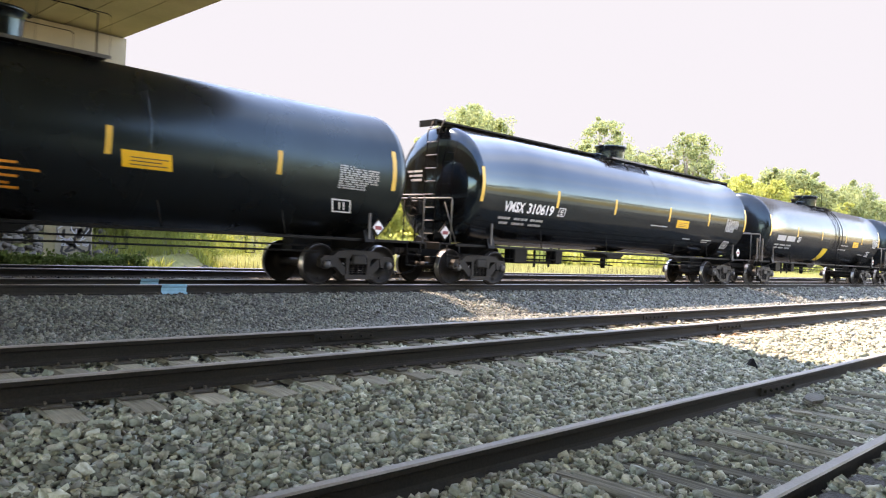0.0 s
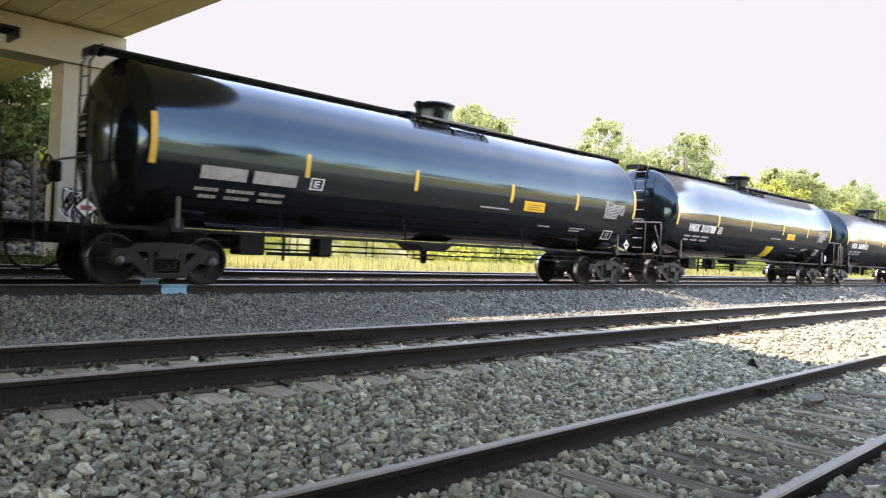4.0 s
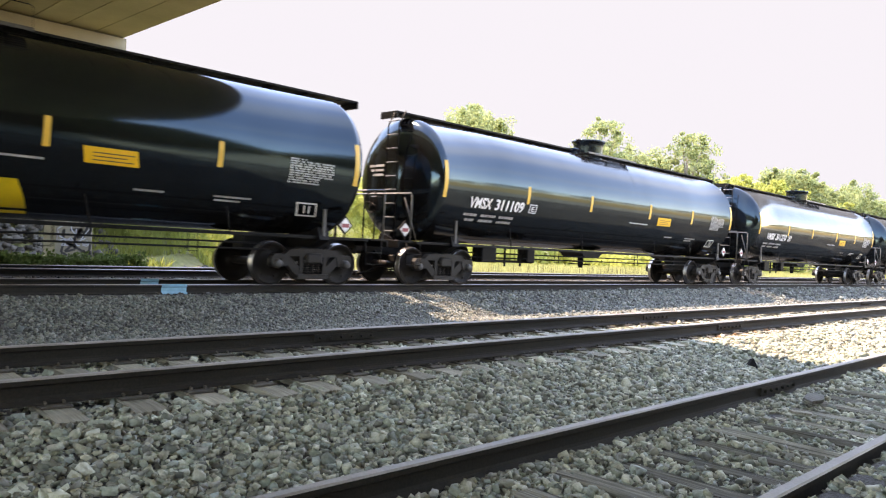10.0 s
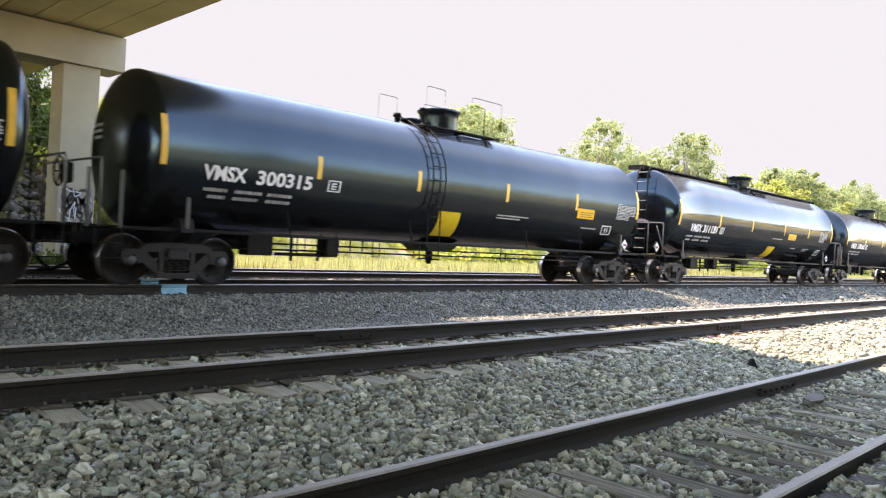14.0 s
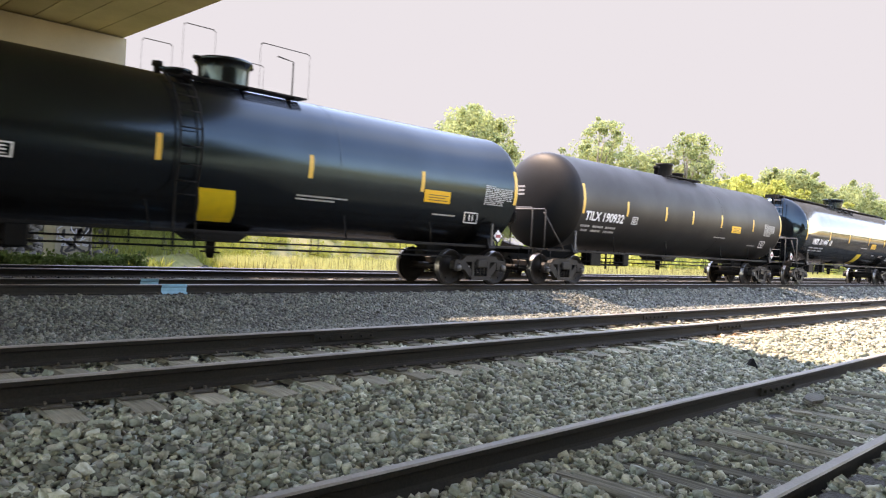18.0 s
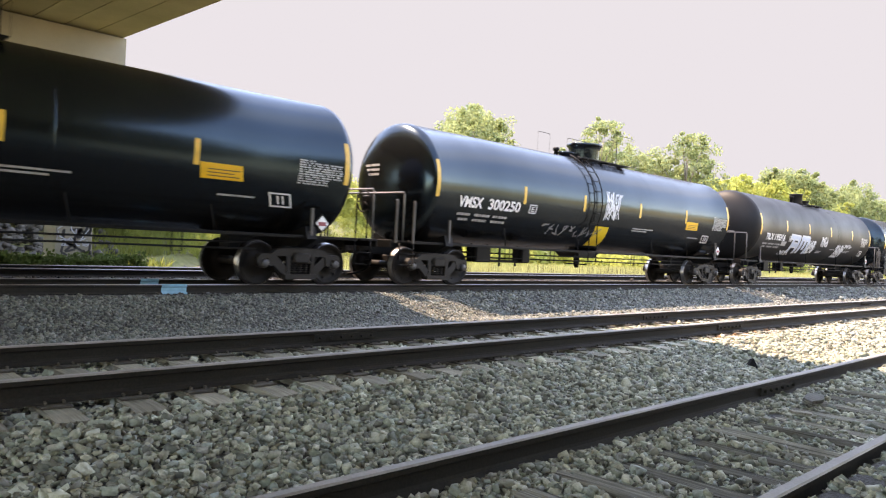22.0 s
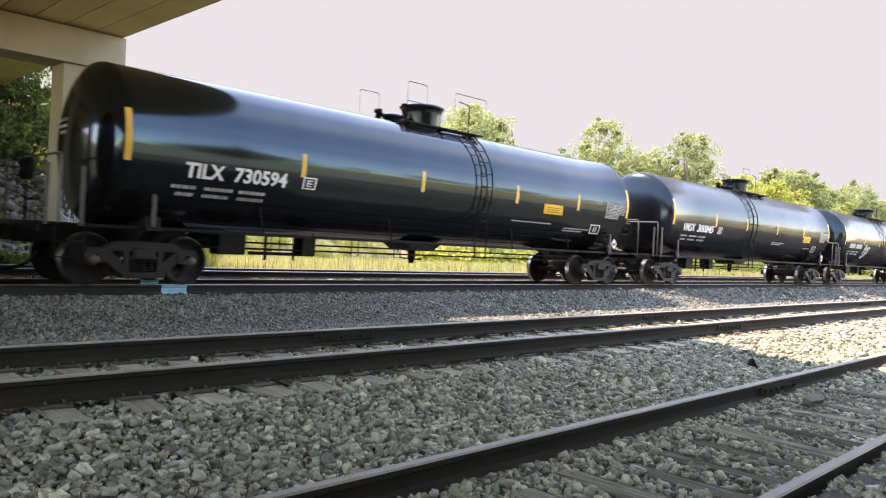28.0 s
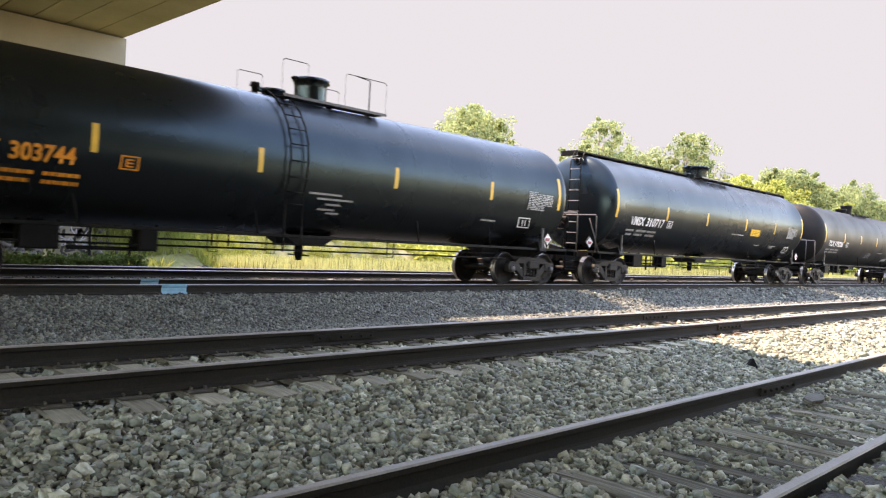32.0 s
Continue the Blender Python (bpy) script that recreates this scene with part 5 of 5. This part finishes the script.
    if k.ladder:
        for s in (-1, 1):
            for x in (lx - 0.21, lx + 0.21):
                path = [(x, s * (k.r + 0.1) * math.cos(a), k.zc + (k.r + 0.1) * math.sin(a)) for a in [radians(q) for q in (68, 55, 42, 28, 14, 0, -14, -24)]]
                path += [(x, path[-1][1], 1.02), (x, path[-1][1], 0.72)]
                part("ladder_rail", Geo().tube(path, 0.02, 6), M_FRAME, car)
            for q in (60, 48, 36, 24, 12, 0, -12, -23, -33):
                a = radians(q)
                y, z = s * (k.r + 0.1) * math.cos(max(a, radians(-24))), k.zc + (k.r + 0.1) * math.sin(a)
                part("rung", Geo().tube([(lx - 0.21, y, z), (lx + 0.21, y, z)], 0.014, 5), M_FRAME, car)
    for s in (-1, 1):
        build_truck(car, s * 7.42, 0)
    return car


# number of each car from the head of the train, kind, lettering, yellow panel, sprayed marks; place of its dome at the start
ROSTER = [
    ("P", "", 0, "", 60.80), ("P", "", 1, "", 41.59), ("W", "VMSX  310619", 0, "", 22.59), ("N", "NATX  302818", 0, "", 3.59), ("P", "VMSX  300881", 0, "", -15.72),
    ("W", "VMSX  310788", 1, "", -34.82), ("W", "", 0, "", -53.94), ("W", "VMSX  310861", 1, "", -72.80), ("W", "VMSX  311403", 1, "", -91.89),
    ("W", "VMSX  311281", 0, "", -110.75), ("W", "VMSX  311270", 0, "", -129.91), ("W", "VMSX  311109", 0, "", -148.96), ("W", "VMSX  311098", 1, "", -167.84),
    ("P", "VMSX  300660", 0, "", -186.93), ("W", "VMSX  311181", 1, "", -205.78), ("V", "VMSX  300315", 1, "", -224.86), ("V", "", 1, "tag", -243.47),
    ("W", "VMSX  311447", 1, "", -262.53), ("U", "TILX  190932", 0, "", -282.00), ("V", "VMSX  300338", 1, "", -300.65), ("R", "TILX  730592", 1, "", -319.58),
    ("S", "TILX  195316", 0, "big", -338.45), ("V", "VMSX  300250", 1, "ladder", -357.66), ("V", "VMSX  300360", 1, "blue", -376.63), ("C", "CTCX  733081", 1, "", -395.00),
    ("C", "CTCX  733778", 0, "", -414.20), ("V", "", 0, "low", -434.13), ("V", "VMSX  300845", 0, "", -453.05), ("Q", "TILX  730594", 0, "", -472.39),
    ("Q", "TILX  730574", 0, "", -491.58), ("T", "TILX  193226", 0, "small", -510.54), ("W", "VMSX  310717", 0, "", -529.80), ("M", "NATX  303744", 0, "", -548.86),
    ("P", "", 0, "", -568.00),
]


def strokes(k, paths, thick, lift=0.008):
    """Sprayed strokes on the barrel's side, from paths of (x, z)."""
    g = Geo()
    for path in paths:
        for (x0, z0), (x1, z1) in zip(path, path[1:]):
            d = Vector((x1 - x0, z1 - z0))
            if d.length < 0.01:
                continue
            u = d / d.length
            n, m = max(1, int(d.length / 0.09)), 3 if thick > 0.1 else 1
            pts = []
            for a in range(n + 1):
                for c in range(m + 1):
                    w = thick * (c / m - 0.5)
                    e = d.length * a / n + (thick * 0.3 if a == n else -thick * 0.3 if a == 0 else 0)
                    pts.append(on_side(k, x0 + u.x * e - u.y * w, z0 + u.y * e + u.x * w, lift))
            g.add(pts, [(a * (m + 1) + c, (a + 1) * (m + 1) + c, (a + 1) * (m + 1) + c + 1, a * (m + 1) + c + 1) for a in range(n) for c in range(m)])
    return g


def wild(seed, x0, x1, z0, z1, n=9):
    rr = random.Random(seed)
    out = []
    for i in range(n):
        x = x0 + (x1 - x0) * i / n
        out.append([(x + rr.uniform(0, 0.1), rr.uniform(z0, z1)) if j % 2 else (x + j * 0.06 + rr.uniform(0, 0.12), z0 + (z1 - z0) * rr.choice((0.05, 0.5, 0.95))) for j in range(5)])
    return out


def dress(car, code, text, panel, tag):
    k = KINDS[code]
    ink = M_ORANGE if code in ("N", "M") else M_WHITE
    if text:
        mark, digits = text.split()
        z = 1.93 if code == "C" else 2.03
        mx, mw, nx, nw = {"V": (-7.18, 0.9, -6.05, 1.3), "P": (-7.15, 0.93, -6.02, 1.27), "Q": (-6.9, 0.79, -5.9, 1.17), "R": (-6.9, 0.79, -5.9, 1.17), "C": (-6.95, 0.88, -5.86, 1.12), "N": (-7.2, 0.82, -6.25, 0.98), "M": (-7.2, 0.82, -6.25, 0.98)}.get(code, (-7.05, 0.86, -6.05, 1.18))
        for name, body, x, w in (("reporting_mark", mark, mx, mw), ("car_number", digits, nx, nw)):
            me = lettering(k, body, x, z, 0.37, 0.011, w)
            me.materials.append(ink)
            part(name, me, None, car, "orange stencilled lettering" if code in ("N", "M") else "white stencilled lettering")
    g = Geo()
    rr = random.Random(len(text) + panel * 3)
    for row, z in enumerate((1.81, 1.68)):
        for x0, x1 in ((-7.1 + 0.12 * row, -6.62), (-6.45, -5.85 - 0.05 * row), (-5.72, -5.15)):
            x = x0
            while x < x1:
                w = rr.choice((0.05, 0.09, 0.13))
                patch(g, k, x, min(x1, x + w), z, z + 0.062, 0.005, 1)
                x += w + 0.018
    if not text:
        patch(g, k, -7.05, -6.1, 2.03, 2.27, 0.005, 2)
        patch(g, k, -5.95, -4.95, 2.03, 2.27, 0.005, 2)
    capline = part("capacity_line", g, M_ORANGE if code in ("N", "M") else M_STENCIL, car, "rows of small stencilled lettering")
    tagged(capline, kind="stuff")
    if panel:
        p = MARKS[code][3]
        part("slanted_panel", patch(Geo(), k, p[0], p[1], p[2], p[3], 0.006, 4, p[4]), M_YELLOW if code != "C" else M_STRIPE, car, "slanted yellow painted panel")
    if code in ("N", "M"):
        g = Geo()
        for x0, x1, z in ((-0.6, 0.25, 1.95), (-0.35, 0.6, 1.85), (-0.1, 0.3, 1.74), (-0.25, 0.2, 1.63), (0.0, 0.35, 1.56)):
            patch(g, k, x0, x1, z, z + 0.04, 0.005, 1)
        part("notice_line", g, M_ORANGE if code == "N" else M_STENCIL, car, "stencilled notice lines")
    if tag == "big":
        letters = [[[(-4.1, 2.25), (-3.05, 2.22), (-3.0, 1.58)], [(-3.72, 2.2), (-3.78, 1.58)], [(-3.72, 1.88), (-3.05, 1.88)]],
                   [[(-2.62, 1.6), (-2.68, 2.24), (-1.82, 2.22), (-1.74, 1.6)], [(-2.22, 2.2), (-2.2, 1.78)]]]
        for paths in letters:
            part("graffiti", strokes(k, paths, 0.27, 0.008), M_GRAFW, car, "white outline of a large sprayed letter")
            part("graffiti", strokes(k, paths, 0.15, 0.013), M_GRAFF, car, "pale blue fill of a large sprayed letter")
        for seed, x0, x1, z0, z1, n, w in ((3, -1.8, -0.85, 1.54, 2.18, 8, 0.06), (4, -0.1, 0.75, 1.92, 2.44, 8, 0.05), (5, 2.37, 3.5, 1.45, 2.1, 10, 0.065), (13, 3.6, 4.6, 1.95, 2.14, 7, 0.045), (6, -4.65, -3.6, 1.4, 1.6, 7, 0.045)):
            part("graffiti", strokes(k, wild(seed, x0, x1, z0, z1, n), w), M_GRAFW, car, "white sprayed scribble")
        part("blank_patch", patch(Geo(), k, -5.07, -4.5, 1.8, 2.0, 0.006), M_STENCIL, car, "white painted-over patch")
    elif tag == "small":
        part("graffiti", strokes(k, wild(7, -0.2, 0.7, 1.55, 1.85, 6), 0.04), M_GREYGRAF, car, "faint grey sprayed scribble")
        part("graffiti", strokes(k, wild(8, 3.6, 4.5, 1.4, 1.6, 6), 0.035), M_GRAFW, car, "white sprayed scribble")
    elif tag in ("low", "tag"):
        x0 = 4.0 if tag == "low" else -0.5
        part("graffiti", strokes(k, wild(9, x0, x0 + 1.7, 1.35, 1.8, 9), 0.06), M_GRAFW, car, "white sprayed scribble")
        if tag == "low":
            part("graffiti", strokes(k, wild(12, -4.4, -3.6, 1.5, 2.2, 6), 0.05), M_GRAFW, car, "white sprayed scribble")
    elif tag == "ladder":
        part("graffiti", strokes(k, wild(10, -0.62, -0.2, 2.05, 3.0, 5) + wild(21, -0.3, 0.2, 2.1, 2.95, 5), 0.035), M_GRAFW, car, "thin white sprayed writing")
        part("graffiti", strokes(k, wild(11, -3.5, -0.4, 1.5, 1.8, 9), 0.04), M_GREYGRAF, car, "faint grey sprayed scribble")
    elif tag == "blue":
        part("graffiti", strokes(k, [[(-2.5, 1.9), (-2.75, 1.9), (-2.75, 1.8), (-2.52, 1.76), (-2.55, 1.66), (-2.78, 1.66)], [(-2.4, 1.66), (-2.38, 1.9), (-2.2, 1.88), (-2.22, 1.79), (-2.36, 1.78), (-2.18, 1.76), (-2.18, 1.67), (-2.4, 1.66)], [(-1.86, 1.9), (-2.08, 1.86), (-2.08, 1.7), (-1.9, 1.66)]], 0.035), M_GRAFF, car, "pale blue sprayed letters")


MASTER = {}
TRAIN = []
for code, text, panel, tag, place in ROSTER:
    if code not in MASTER:
        car = MASTER[code] = build_car(code)
    else:
        car = copy_thing(MASTER[code], Matrix())
    TRAIN.append((car, place - KINDS[code].dome))
for (car, place), (code, text, panel, tag, p) in zip(TRAIN, ROSTER):
    dress(car, code, text, panel, tag)
    if text.endswith("310717"):
        tagged(car, "dusty dull black tank car with a full-length roof walkway")
        for ob in car.children:
            if ob.name.startswith("tank"):
                ob.data = ob.data.copy()
                ob.data.materials[0] = M_TANK_N
    for ob in car.children:
        if ob.name.startswith(("graffiti", "car_number", "reporting_mark")):
            tagged(ob, kind="stuff")


def run(t):
    """Metres that the train has gone after t seconds: it gathers speed slowly."""
    return 16.949 * t + 0.00288 * t * t + 0.000412 * t ** 3


def motions():
    for car, place in TRAIN:
        walk(car, [(t / 2, pose(place + run(t / 2), 0, 0)) for t in range(65)])
        # the wheels roll while the car passes
        steps = [i / 30 for i in range(961) if -16 < place + run(i / 30) < 95]
        times = ([0.0] if not steps or steps[0] > 0 else []) + steps + ([32.0] if not steps or steps[-1] < 31.99 else [])
        for truck in [c for c in car.children if c.name.startswith("truck")]:
            for axle in [c for c in truck.children if c.name.startswith("wheelset")]:
                x = axle.location.x
                lo, hi = (steps[0], steps[-1]) if steps else (0, 0)
                walk(axle, [(t, pose(x, 0, 0.457, 0, math.degrees(run(min(hi, max(lo, t))) / 0.457) % 360, 0)) for t in times])


motions()
